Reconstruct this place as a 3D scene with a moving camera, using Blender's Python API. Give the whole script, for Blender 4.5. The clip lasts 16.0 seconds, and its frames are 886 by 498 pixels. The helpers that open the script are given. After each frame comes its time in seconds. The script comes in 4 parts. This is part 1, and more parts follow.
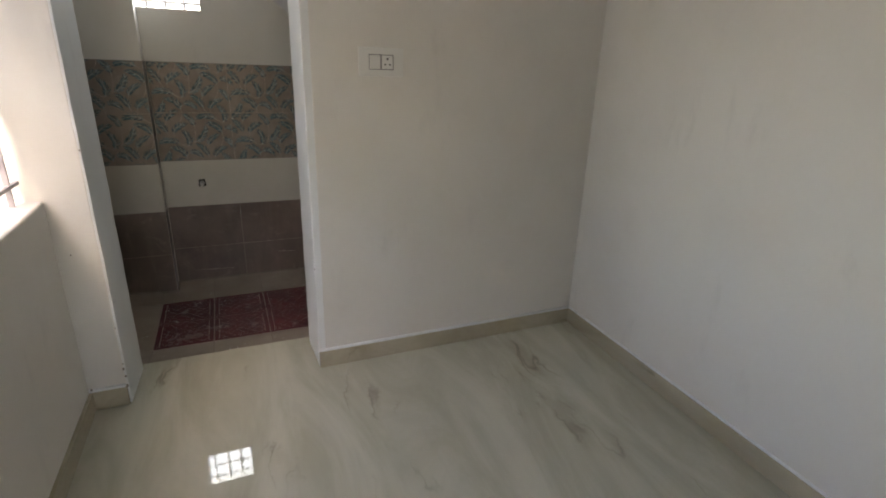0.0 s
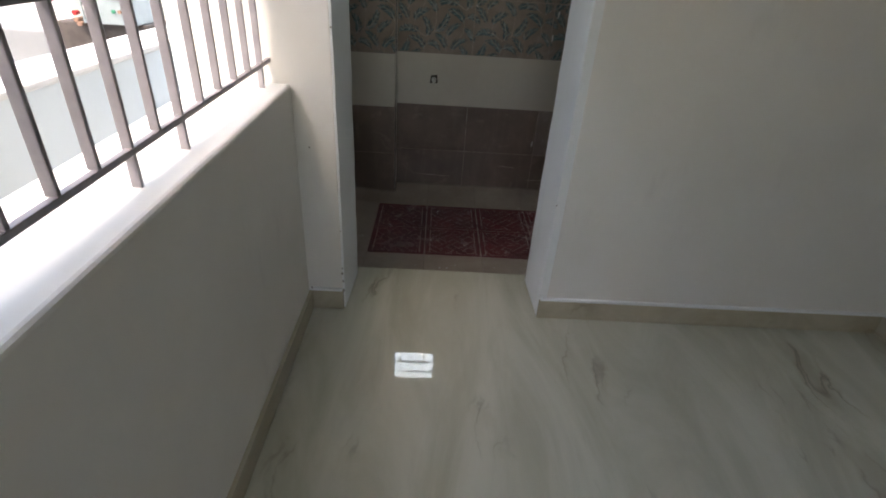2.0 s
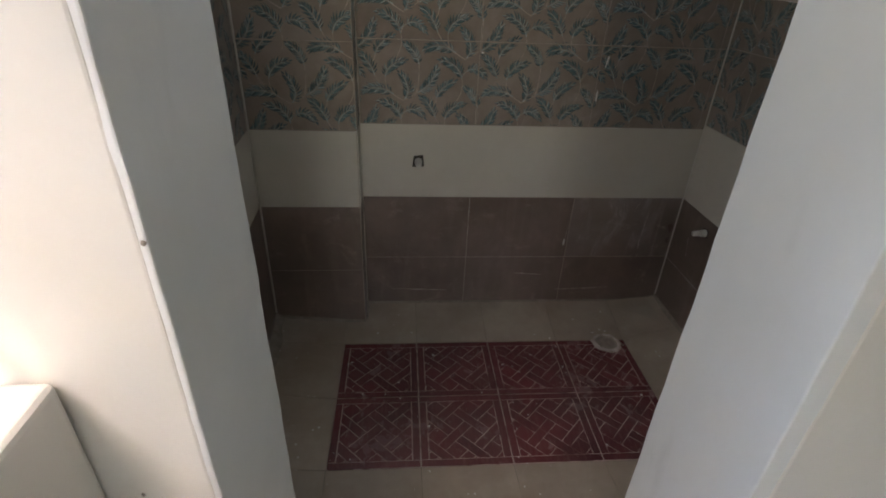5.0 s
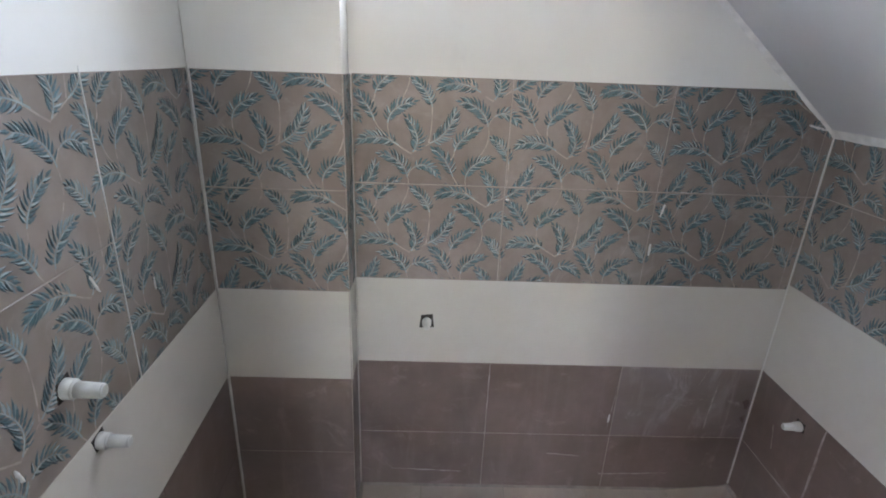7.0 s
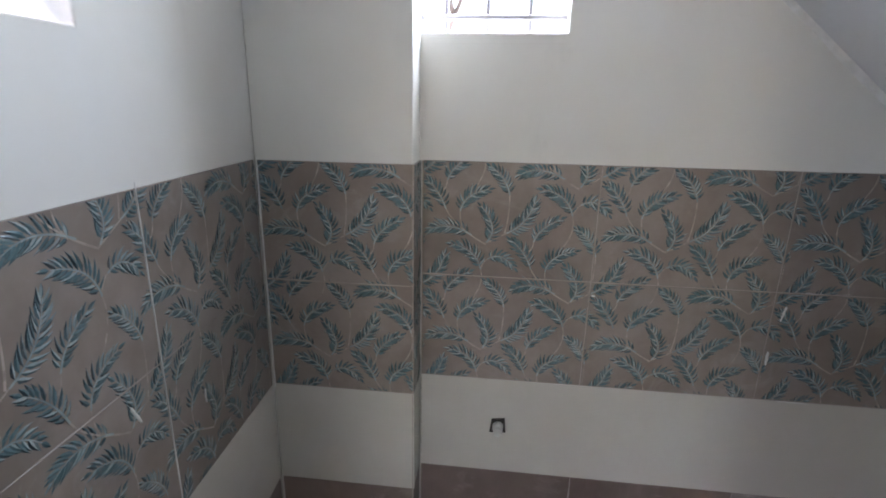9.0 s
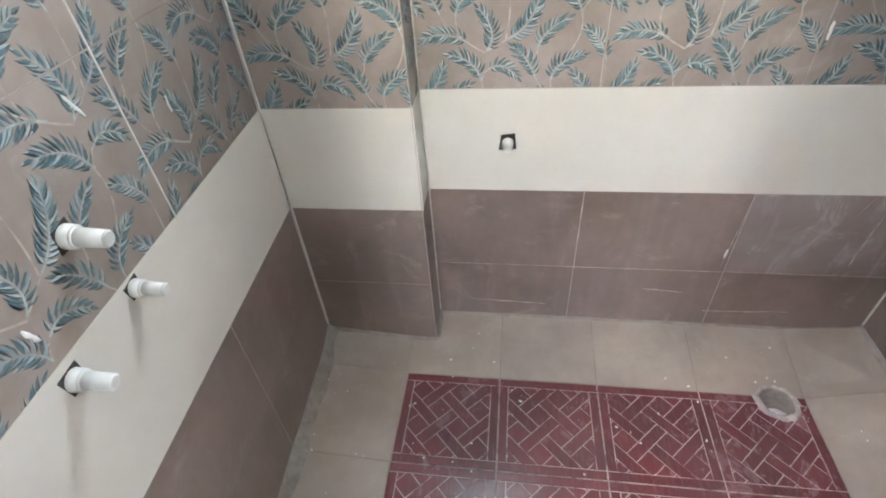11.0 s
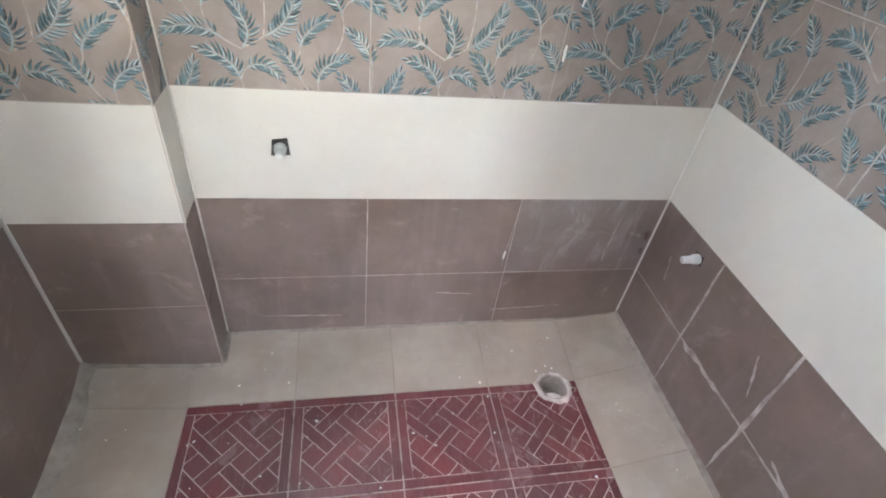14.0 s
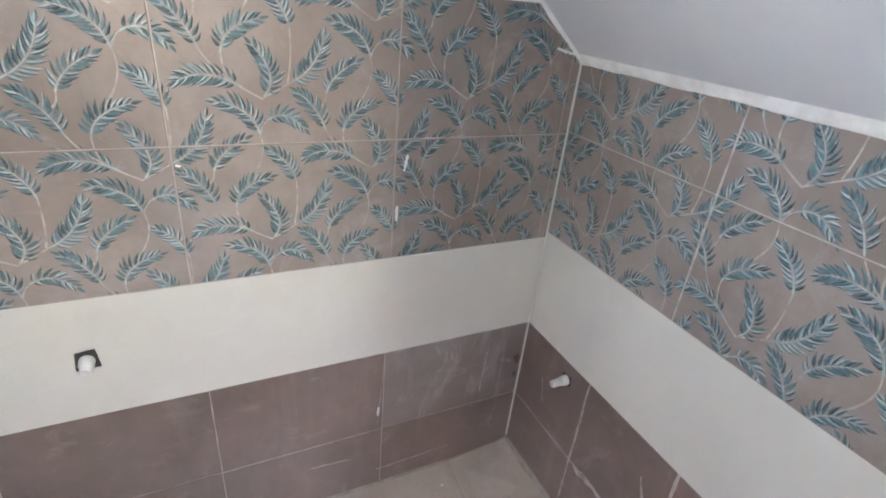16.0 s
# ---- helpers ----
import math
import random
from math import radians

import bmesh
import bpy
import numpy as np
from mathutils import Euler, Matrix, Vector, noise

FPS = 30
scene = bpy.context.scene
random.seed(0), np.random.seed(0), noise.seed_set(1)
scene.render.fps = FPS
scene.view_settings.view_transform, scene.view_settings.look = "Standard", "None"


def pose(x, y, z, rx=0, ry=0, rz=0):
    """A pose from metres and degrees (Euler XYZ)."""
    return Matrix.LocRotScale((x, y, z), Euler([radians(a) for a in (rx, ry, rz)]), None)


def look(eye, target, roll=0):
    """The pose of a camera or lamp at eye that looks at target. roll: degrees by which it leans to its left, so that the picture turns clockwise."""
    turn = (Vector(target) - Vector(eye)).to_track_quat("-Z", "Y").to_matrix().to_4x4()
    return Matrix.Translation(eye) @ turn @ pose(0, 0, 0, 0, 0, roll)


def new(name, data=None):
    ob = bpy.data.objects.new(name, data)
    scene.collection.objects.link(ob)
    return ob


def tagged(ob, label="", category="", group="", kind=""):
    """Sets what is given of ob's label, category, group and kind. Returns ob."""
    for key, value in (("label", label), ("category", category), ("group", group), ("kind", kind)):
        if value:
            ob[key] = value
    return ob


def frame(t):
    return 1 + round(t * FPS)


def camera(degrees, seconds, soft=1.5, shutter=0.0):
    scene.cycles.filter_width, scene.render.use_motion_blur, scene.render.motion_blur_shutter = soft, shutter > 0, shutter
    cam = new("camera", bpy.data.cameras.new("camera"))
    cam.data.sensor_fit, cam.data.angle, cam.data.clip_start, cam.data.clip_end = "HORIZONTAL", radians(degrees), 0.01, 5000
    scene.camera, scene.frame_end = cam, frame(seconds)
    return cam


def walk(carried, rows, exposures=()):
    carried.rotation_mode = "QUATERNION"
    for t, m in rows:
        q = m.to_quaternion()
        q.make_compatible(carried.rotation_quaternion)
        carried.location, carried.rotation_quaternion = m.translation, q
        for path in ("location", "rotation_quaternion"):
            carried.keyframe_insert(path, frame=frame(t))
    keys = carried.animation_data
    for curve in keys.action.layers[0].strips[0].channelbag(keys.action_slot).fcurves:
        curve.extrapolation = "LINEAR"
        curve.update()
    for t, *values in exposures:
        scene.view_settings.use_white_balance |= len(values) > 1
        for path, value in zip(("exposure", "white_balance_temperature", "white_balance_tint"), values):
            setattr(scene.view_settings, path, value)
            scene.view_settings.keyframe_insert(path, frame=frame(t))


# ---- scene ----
cam = camera(82.9, 16.0, soft=1.9)
PATH = [
    (0, (0.076, 0.142, 1.304), (0.832, 1.871, 0.641), 1.9),
    (0.5, (-0.022, 0.148, 1.247), (0.582, 1.851, 0.391), 3.7),
    (1, (-0.061, 0.253, 1.21), (0.214, 1.971, 0.223), 3.9),
    (1.5, (-0.041, 0.427, 1.196), (-0.023, 2.12, 0.131), 3.2),
    (2, (-0.071, 0.629, 1.209), (-0.013, 2.358, 0.204), 3.8),
    (2.5, (-0.149, 0.843, 1.234), (-0.067, 2.59, 0.263), 3.4),
    (3, (-0.137, 1.072, 1.235), (-0.063, 2.832, 0.288), 2.7),
    (3.2, (-0.099, 1.17, 1.241), (-0.048, 2.929, 0.289), 1.8),
    (5.3, (-0.151, 1.905, 1.259), (0.034, 3.633, 0.271), 2.9),
    (5.5, (-0.146, 1.942, 1.275), (0.059, 3.691, 0.327), 3.1),
    (6, (-0.15, 2.061, 1.293), (0.11, 3.87, 0.48), 3.0),
    (6.5, (-0.147, 2.192, 1.323), (0.04, 4.038, 0.574), 2.9),
    (7, (-0.085, 2.307, 1.357), (-0.033, 4.177, 0.65), 2.3),
    (7.5, (-0.079, 2.392, 1.396), (-0.062, 4.301, 0.801), 1.6),
    (8, (-0.118, 2.464, 1.439), (-0.144, 4.4, 0.935), 0.8),
    (8.2, (-0.129, 2.468, 1.469), (-0.212, 4.418, 1.032), 1.4),
    (10.3, (-0.086, 2.524, 1.32), (-0.388, 4.198, 0.268), -2.4),
    (10.5, (-0.085, 2.528, 1.291), (-0.382, 4.148, 0.156), -3.3),
    (11, (-0.074, 2.535, 1.236), (-0.338, 4.025, -0.072), -4.8),
    (11.5, (-0.051, 2.541, 1.189), (-0.251, 3.922, -0.243), -5.3),
    (12, (-0.023, 2.542, 1.154), (-0.142, 3.824, -0.377), -4.5),
    (12.5, (0.017, 2.546, 1.137), (0.021, 3.79, -0.43), -0.9),
    (13, (0.047, 2.561, 1.144), (0.215, 3.852, -0.375), 4.3),
    (13.5, (0.06, 2.575, 1.171), (0.361, 3.957, -0.243), 7.3),
    (14, (0.067, 2.58, 1.21), (0.444, 4.077, -0.062), 8.2),
    (14.5, (0.073, 2.592, 1.261), (0.509, 4.199, 0.154), 7.8),
    (15, (0.115, 2.595, 1.31), (0.589, 4.292, 0.363), 5.9),
    (15.5, (0.146, 2.621, 1.331), (0.739, 4.314, 0.447), 5.9),
    (16, (0.179, 2.693, 1.319), (1.0, 4.273, 0.407), 5.7),
]
walk(cam, [(t, look(eye, target, roll)) for t, eye, target, roll in PATH],
     exposures=[(0.0, 3.5, 8100, 18), (1.0, 3.25, 7800, 13), (1.5, 2.95, 7500, 11), (2.0, 3.1, 7300, 14), (2.5, 3.1, 7300, 15), (3.0, 2.9, 7200, 18), (5.5, 4.3, 7800, 17), (6.0, 4.95, 7500, 20), (7.0, 5.3, 6600, 19), (7.5, 4.9, 6400, 17), (8.0, 4.3, 6500, 20), (8.2, 4.1, 6500, 20),
                (10.3, 6.15, 6900, 18), (11.0, 6.3, 6900, 17), (12.0, 6.25, 6900, 18), (12.5, 6.4, 6900, 19), (13.5, 6.45, 6800, 18), (14.5, 6.4, 6600, 16), (15.0, 6.35, 6500, 15), (15.5, 6.1, 6700, 20), (16.0, 6.1, 6700, 19)])

# ---- light ----
SUN_EL, SUN_AZ = 60.0, 194.0
world = bpy.data.worlds.new("sky")
scene.world = world
world.use_nodes = True
wn = world.node_tree.nodes
sky = wn.new("ShaderNodeTexSky")
sky.sky_type, sky.sun_disc = "NISHITA", False
sky.sun_elevation, sky.sun_rotation = radians(SUN_EL), radians(SUN_AZ)
sky.air_density, sky.dust_density = 1.2, 2.5
wn["Background"].inputs["Strength"].default_value = 0.15
world.node_tree.links.new(sky.outputs[0], wn["Background"].inputs[0])
sun = new("sun", bpy.data.lights.new("sun", "SUN"))
sun.data.energy, sun.data.angle, sun.data.color = 0.7, radians(12), (1.0, 0.98, 0.95)
sun_way = Vector((math.sin(radians(SUN_AZ)) * math.cos(radians(SUN_EL)), math.cos(radians(SUN_AZ)) * math.cos(radians(SUN_EL)), math.sin(radians(SUN_EL))))
sun.matrix_world = look(sun_way * 20, (0, 0, 0))


# the sky's light in the small back ventilator, just outside its bars
vent_sky = new("ventilator_sky", bpy.data.lights.new("ventilator_sky", "AREA"))
vent_sky.data.shape, vent_sky.data.size, vent_sky.data.size_y = "RECTANGLE", 0.32, 0.35
vent_sky.data.energy, vent_sky.data.color = 0.62, (0.74, 0.89, 1.0)
vent_sky.matrix_world = look((-0.149, 3.822, 1.79), (-0.149, 2.8, 1.35))

# ---- materials ----
class Mat:
    """A small builder for principled materials in world-space coordinates."""

    def __init__(self, name, rough=0.6, metal=0.0, spec=0.5):
        self.m = bpy.data.materials.new(name)
        self.m.use_nodes = True
        self.t = self.m.node_tree
        self.b = self.t.nodes["Principled BSDF"]
        self.b.inputs["Roughness"].default_value = rough
        self.b.inputs["Metallic"].default_value = metal
        self.b.inputs["Specular IOR Level"].default_value = spec
        self.pos = self.t.nodes.new("ShaderNodeNewGeometry").outputs["Position"]

    def link(self, a, b):
        self.t.links.new(a, b)

    def scaled(self, s):
        n = self.t.nodes.new("ShaderNodeVectorMath")
        n.operation = "MULTIPLY"
        self.link(self.pos, n.inputs[0])
        n.inputs[1].default_value = s if hasattr(s, "__len__") else (s, s, s)
        return n.outputs[0]

    def noise(self, scale, detail=4.0, rough=0.55, distort=0.0, at=None):
        n = self.t.nodes.new("ShaderNodeTexNoise")
        self.link(self.scaled(scale) if at is None else at, n.inputs["Vector"])
        n.inputs["Scale"].default_value = 1.0
        n.inputs["Detail"].default_value, n.inputs["Roughness"].default_value = detail, rough
        n.inputs["Distortion"].default_value = distort
        return n.outputs["Fac"]

    def ramp(self, fac, stops):
        n = self.t.nodes.new("ShaderNodeValToRGB")
        e = n.color_ramp.elements
        while len(e) < len(stops):
            e.new(0.5)
        for k, (p, c) in zip(e, stops):
            k.position = p
            k.color = (*c, 1) if hasattr(c, "__len__") else (c, c, c, 1)
        n.color_ramp.interpolation = "EASE"
        self.link(fac, n.inputs[0])
        return n.outputs["Color"]

    def mix(self, fac, a, b, how="MIX"):
        n = self.t.nodes.new("ShaderNodeMix")
        n.data_type, n.blend_type = "RGBA", how
        for sock, v in ((n.inputs[0], fac), (n.inputs[6], a), (n.inputs[7], b)):
            if hasattr(v, "is_linked"):
                self.link(v, sock)
            elif sock is n.inputs[0]:
                sock.default_value = v
            else:
                sock.default_value = (*v, 1)
        return n.outputs[2]

    def math(self, op, a, b=0.0):
        n = self.t.nodes.new("ShaderNodeMath")
        n.operation = op
        for sock, v in ((n.inputs[0], a), (n.inputs[1], b)):
            if hasattr(v, "is_linked"):
                self.link(v, sock)
            else:
                sock.default_value = v
        return n.outputs[0]

    def colour(self, c):
        if hasattr(c, "is_linked"):
            self.link(c, self.b.inputs["Base Color"])
        else:
            self.b.inputs["Base Color"].default_value = (*c, 1)
        return self

    def rough(self, v):
        self.link(v, self.b.inputs["Roughness"])
        return self

    def bump(self, height, strength=0.2, dist=0.002):
        n = self.t.nodes.new("ShaderNodeBump")
        n.inputs["Strength"].default_value, n.inputs["Distance"].default_value = strength, dist
        self.link(height, n.inputs["Height"])
        self.link(n.outputs[0], self.b.inputs["Normal"])
        return self

    def vary(self, col, amount, island=False):
        """Makes pieces differ a little in value."""
        if island:
            r = self.t.nodes.new("ShaderNodeNewGeometry").outputs["Random Per Island"]
        else:
            r = self.t.nodes.new("ShaderNodeObjectInfo").outputs["Random"]
        v = self.math("ADD", self.math("MULTIPLY", r, 2 * amount), 1 - amount)
        n = self.t.nodes.new("ShaderNodeVectorMath")
        n.operation = "SCALE"
        self.link(col, n.inputs[0])
        self.link(v, n.inputs["Scale"])
        return n.outputs[0]


def paint(name, base, stain, rough=0.75):
    k = Mat(name, rough, spec=0.3)
    big, fine = k.noise(1.6, 5), k.noise(60, 3)
    c = k.mix(k.ramp(big, [(0.35, 0.0), (0.75, 1.0)]), base, stain)
    k.colour(k.mix(k.math("MULTIPLY", k.ramp(k.noise((9, 9, 3), 6), [(0.6, 0.0), (0.78, 1.0)]), 0.35), c, tuple(v * 0.82 for v in stain)))
    return k.bump(k.math("ADD", k.math("MULTIPLY", k.noise(7, 2), 2.0), k.math("MULTIPLY", fine, 0.35)), 0.25, 0.004).m


WALL = paint("wall_paint", (0.735, 0.72, 0.675), (0.675, 0.652, 0.602))
PRIMER = paint("white_primer", (0.78, 0.80, 0.80), (0.70, 0.72, 0.71))
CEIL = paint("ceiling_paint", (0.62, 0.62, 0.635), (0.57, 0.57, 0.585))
OUTER = paint("outer_plaster", (0.60, 0.645, 0.66), (0.50, 0.545, 0.56), 0.85)
COPING = paint("white_cement", (0.60, 0.59, 0.57), (0.50, 0.49, 0.47), 0.85)


def marble_floor(name, pale, deep, lean_y=0.0):
    k = Mat(name, 0.06, spec=0.37)
    warp = k.noise((2.6, 1.7, 2.6), 5, 0.62)
    at = k.t.nodes.new("ShaderNodeVectorMath")
    at.operation = "MULTIPLY_ADD"
    off = k.t.nodes.new("ShaderNodeCombineXYZ")
    k.link(k.math("MULTIPLY", k.math("SUBTRACT", warp, 0.5), 0.34), off.inputs[0])
    add = k.t.nodes.new("ShaderNodeVectorMath")
    k.link(k.pos, add.inputs[0])
    k.link(off.outputs[0], add.inputs[1])
    k.link(add.outputs[0], at.inputs[0])
    at.inputs[1].default_value, at.inputs[2].default_value = (4.6, 0.55, 4.6), (3.7, 0.9, 0)
    n1 = k.noise(1, 2.5, 0.55, 0.0, at.outputs[0])
    vein = k.ramp(k.math("ABSOLUTE", k.math("SUBTRACT", n1, 0.5)), [(0.0, 1.0), (0.003, 0.6), (0.008, 0.0)])
    halo = k.ramp(k.math("ABSOLUTE", k.math("SUBTRACT", n1, 0.5)), [(0.0, 1.0), (0.045, 0.0)])
    patch = k.ramp(k.noise((2.6, 1.6, 2.6), 3), [(0.53, 0.0), (0.66, 1.0)])
    cloud = k.mix(k.ramp(k.noise((3.2, 0.8, 3.2), 5, 0.6, 1.2), [(0.3, 0.0), (0.7, 1.0)]), pale, deep)
    cloud = k.mix(k.math("MULTIPLY", k.math("MULTIPLY", halo, patch), 0.30), cloud, (0.30, 0.25, 0.17))
    c = k.mix(k.math("MULTIPLY", k.math("MULTIPLY", vein, patch), 0.48), cloud, (0.13, 0.12, 0.10))
    streak = k.ramp(k.noise((17, 1.5, 17), 4, 0.6, 0.6), [(0.56, 0.0), (0.72, 1.0)])
    c = k.mix(k.math("MULTIPLY", streak, 0.10), c, (0.36, 0.34, 0.29))
    k.colour(c)
    # only the shading normal leans south, to shift the reflections; the mesh is level
    lean = k.t.nodes.new("ShaderNodeVectorMath")
    k.link(k.t.nodes.new("ShaderNodeNewGeometry").outputs["Normal"], lean.inputs[0])
    lean.inputs[1].default_value = (0.0, lean_y, 0.0)
    k.link(lean.outputs[0], k.b.inputs["Normal"])
    return k.rough(k.ramp(k.noise(4, 4), [(0.3, 0.008), (0.8, 0.020)])).m


MARBLE = marble_floor("polished_marble_tile", (0.54, 0.53, 0.43), (0.41, 0.395, 0.305), -0.024)
# the floor's marble made browner: the upright face's shade is in the colour
SKIRT_SHADED = marble_floor("shaded_skirting_marble", (0.50, 0.455, 0.35), (0.40, 0.355, 0.26))


def dusty_tile(name, base, dark, dust, amount, rough=0.3, vary=0.08, streaks=0.30):
    """Glazed tile with cement haze and smears left on it."""
    k = Mat(name, rough, spec=0.5)
    c = k.mix(k.ramp(k.noise(3.5, 5, 0.6), [(0.34, 0.0), (0.64, 1.0)]), base, dark)
    c = k.mix(k.math("MULTIPLY", k.ramp(k.noise(26, 5, 0.65), [(0.38, 0.0), (0.68, 1.0)]), 0.3), c, dark)
    c = k.vary(c, vary)
    haze = k.math("MULTIPLY", k.math("POWER", k.noise((2.2, 2.2, 3.0), 4, 0.6), 1.6), amount)
    runs = k.math("MULTIPLY", k.ramp(k.noise((10, 10, 1.9), 6, 0.65, 0.8), [(0.48, 0.0), (0.76, 1.0)]), amount * streaks)
    wiped = k.math("MULTIPLY", k.ramp(k.noise((6, 6, 8), 6, 0.7, 1.5), [(0.55, 0.0), (0.72, 1.0)]), amount * 0.5)
    haze = k.math("MINIMUM", k.math("ADD", haze, k.math("ADD", runs, wiped)), 0.9)
    k.colour(k.mix(haze, c, dust))
    r = k.math("ADD", k.math("MULTIPLY", haze, 0.25), k.math("ADD", k.math("MULTIPLY", k.noise(11, 4), 0.12), rough - 0.06))
    return k.rough(r).m


BROWN = dusty_tile("brown_wall_tile", (0.178, 0.122, 0.101), (0.117, 0.079, 0.063), (0.38, 0.32, 0.285), 0.55, 0.30)
BROWN_HAZY = dusty_tile("hazy_brown_tile", (0.178, 0.122, 0.101), (0.117, 0.079, 0.063), (0.40, 0.35, 0.33), 1.05, 0.24, 0.08, 0.55)
CREAM = dusty_tile("cream_wall_tile", (0.60, 0.565, 0.505), (0.56, 0.525, 0.465), (0.64, 0.61, 0.56), 0.3, 0.35, 0.02, 0.2)
FLOOR_TILE = dusty_tile("beige_floor_tile", (0.372, 0.305, 0.250), (0.275, 0.218, 0.174), (0.46, 0.41, 0.355), 0.45, 0.42)
SLATE = dusty_tile("dark_slate_tile", (0.030, 0.031, 0.036), (0.022, 0.022, 0.026), (0.12, 0.12, 0.12), 0.3, 0.3)
LEAF_BG = dusty_tile("printed_tile_ground", (0.300, 0.240, 0.205), (0.182, 0.140, 0.114), (0.42, 0.375, 0.34), 0.5, 0.30, 0.08, 0.25)


def print_ink(name, a, b):
    k = Mat(name, 0.32)
    c = k.vary(k.mix(k.ramp(k.noise(30, 4), [(0.35, 0.0), (0.65, 1.0)]), a, b), 0.18, True)
    c = k.mix(k.math("MULTIPLY", k.ramp(k.noise(90, 4, 0.6), [(0.45, 0.0), (0.75, 1.0)]), 0.45), c, (0.25, 0.215, 0.20))
    return k.colour(c).m


TEAL = print_ink("teal_leaf_print", (0.060, 0.122, 0.140), (0.096, 0.168, 0.184))
TEAL_DARK = print_ink("dark_leaf_print", (0.020, 0.040, 0.050), (0.038, 0.066, 0.078))
TEAL_PALE = print_ink("pale_leaf_print", (0.36, 0.41, 0.405), (0.23, 0.31, 0.32))
STEM = print_ink("tan_stem_print", (0.44, 0.365, 0.31), (0.34, 0.275, 0.235))


def maroon_tile():
    k = Mat("maroon_floor_tile", 0.28)
    c = k.mix(k.ramp(k.noise(5, 5, 0.6), [(0.3, 0.0), (0.7, 1.0)]), (0.145, 0.027, 0.032), (0.078, 0.022, 0.026))
    c = k.vary(c, 0.20, True)
    grain = k.noise((150, 22, 60), 3, 0.6)
    c = k.mix(k.math("MULTIPLY", k.ramp(grain, [(0.5, 0.0), (0.7, 1.0)]), 0.30), c, (0.23, 0.115, 0.115))
    haze = k.math("MULTIPLY", k.math("POWER", k.noise(4.5, 4, 0.6), 1.8), 0.42)
    smudge = k.math("MULTIPLY", k.ramp(k.noise((14, 9, 10), 6, 0.7, 1.2), [(0.56, 0.0), (0.74, 1.0)]), 0.35)
    haze = k.math("MINIMUM", k.math("ADD", haze, smudge), 0.8)
    k.colour(k.mix(haze, c, (0.32, 0.21, 0.205)))
    r = k.math("ADD", k.math("MULTIPLY", haze, 0.35), k.math("ADD", k.math("MULTIPLY", k.noise(30, 3), 0.10), 0.15))
    return k.rough(r).bump(k.math("ADD", grain, k.math("MULTIPLY", k.noise(9, 3), 1.5)), 0.22, 0.0012).m


MAROON = maroon_tile()


def plain(name, base, dark, rough=0.6, scale=20, metal=0.0, bump=0.15):
    k = Mat(name, rough, metal)
    n = k.noise(scale, 5, 0.6)
    k.colour(k.mix(k.ramp(n, [(0.3, 0.0), (0.75, 1.0)]), base, dark))
    return k.bump(n, bump, 0.003).m


def worn_groove():
    """Grooves that hold pale dust in places and show the bare tile in others."""
    k = Mat("dust_filled_groove", 0.8)
    held = k.ramp(k.noise(11, 5, 0.65, 0.8), [(0.34, 0.0), (0.52, 1.0)])
    dust = k.mix(k.noise(60, 3), (0.62, 0.50, 0.46), (0.38, 0.26, 0.245))
    return k.colour(k.mix(held, (0.155, 0.060, 0.060), dust)).m


GROOVE = worn_groove()
GROUT = plain("pale_grout", (0.50, 0.44, 0.39), (0.33, 0.27, 0.235), 0.85, 14)
FLOOR_GROUT = plain("grey_floor_grout", (0.19, 0.158, 0.132), (0.33, 0.285, 0.245), 0.9, 9)
MORTAR = plain("grey_mortar", (0.31, 0.275, 0.24), (0.22, 0.19, 0.165), 0.95, 30, bump=0.6)
SMEAR = plain("dusty_cement_smear", (0.52, 0.47, 0.44), (0.27, 0.215, 0.19), 0.75, 30, bump=0.4)
WHITE_CEMENT = plain("white_cement_smear", (0.78, 0.77, 0.75), (0.62, 0.61, 0.58), 0.8, 25, bump=0.5)
# near-black that stands in for the shade inside the outlet holes
HOLE_SHADE = plain("hole_shade", (0.035, 0.030, 0.026), (0.06, 0.05, 0.045), 0.95, 40)
PVC = plain("white_pvc", (0.66, 0.66, 0.62), (0.56, 0.55, 0.51), 0.4, 30)
GRILLE = plain("grey_brown_enamel", (0.30, 0.272, 0.285), (0.25, 0.225, 0.235), 0.4, 25)
PLASTIC = plain("ivory_plastic", (0.74, 0.74, 0.71), (0.70, 0.70, 0.67), 0.3, 8)
PLASTIC_SHINY = plain("glossy_ivory_plastic", (0.78, 0.78, 0.76), (0.72, 0.72, 0.70), 0.12, 8)
CONCRETE = plain("pale_concrete", (0.36, 0.355, 0.34), (0.27, 0.265, 0.25), 0.95, 3)
DIRT = plain("brown_earth", (0.085, 0.07, 0.062), (0.045, 0.036, 0.032), 0.95, 6, bump=0.5)
STEEL = plain("pale_blue_steel", (0.25, 0.285, 0.29), (0.21, 0.24, 0.245), 0.4, 12)
BLACK = plain("black_rubber", (0.02, 0.02, 0.02), (0.03, 0.03, 0.03), 0.5, 20)
RED = plain("red_paint", (0.42, 0.03, 0.03), (0.30, 0.02, 0.02), 0.4, 20)
GREEN = plain("green_plastic", (0.02, 0.22, 0.12), (0.02, 0.16, 0.09), 0.35, 20)
OCHRE = plain("brown_plastic", (0.26, 0.15, 0.10), (0.20, 0.11, 0.08), 0.35, 20)
PALE_WALL = paint("pale_neighbour_wall", (0.36, 0.35, 0.31), (0.30, 0.29, 0.25), 0.85)
GREY_WALL = paint("grey_neighbour_wall", (0.25, 0.25, 0.25), (0.20, 0.20, 0.20), 0.85)
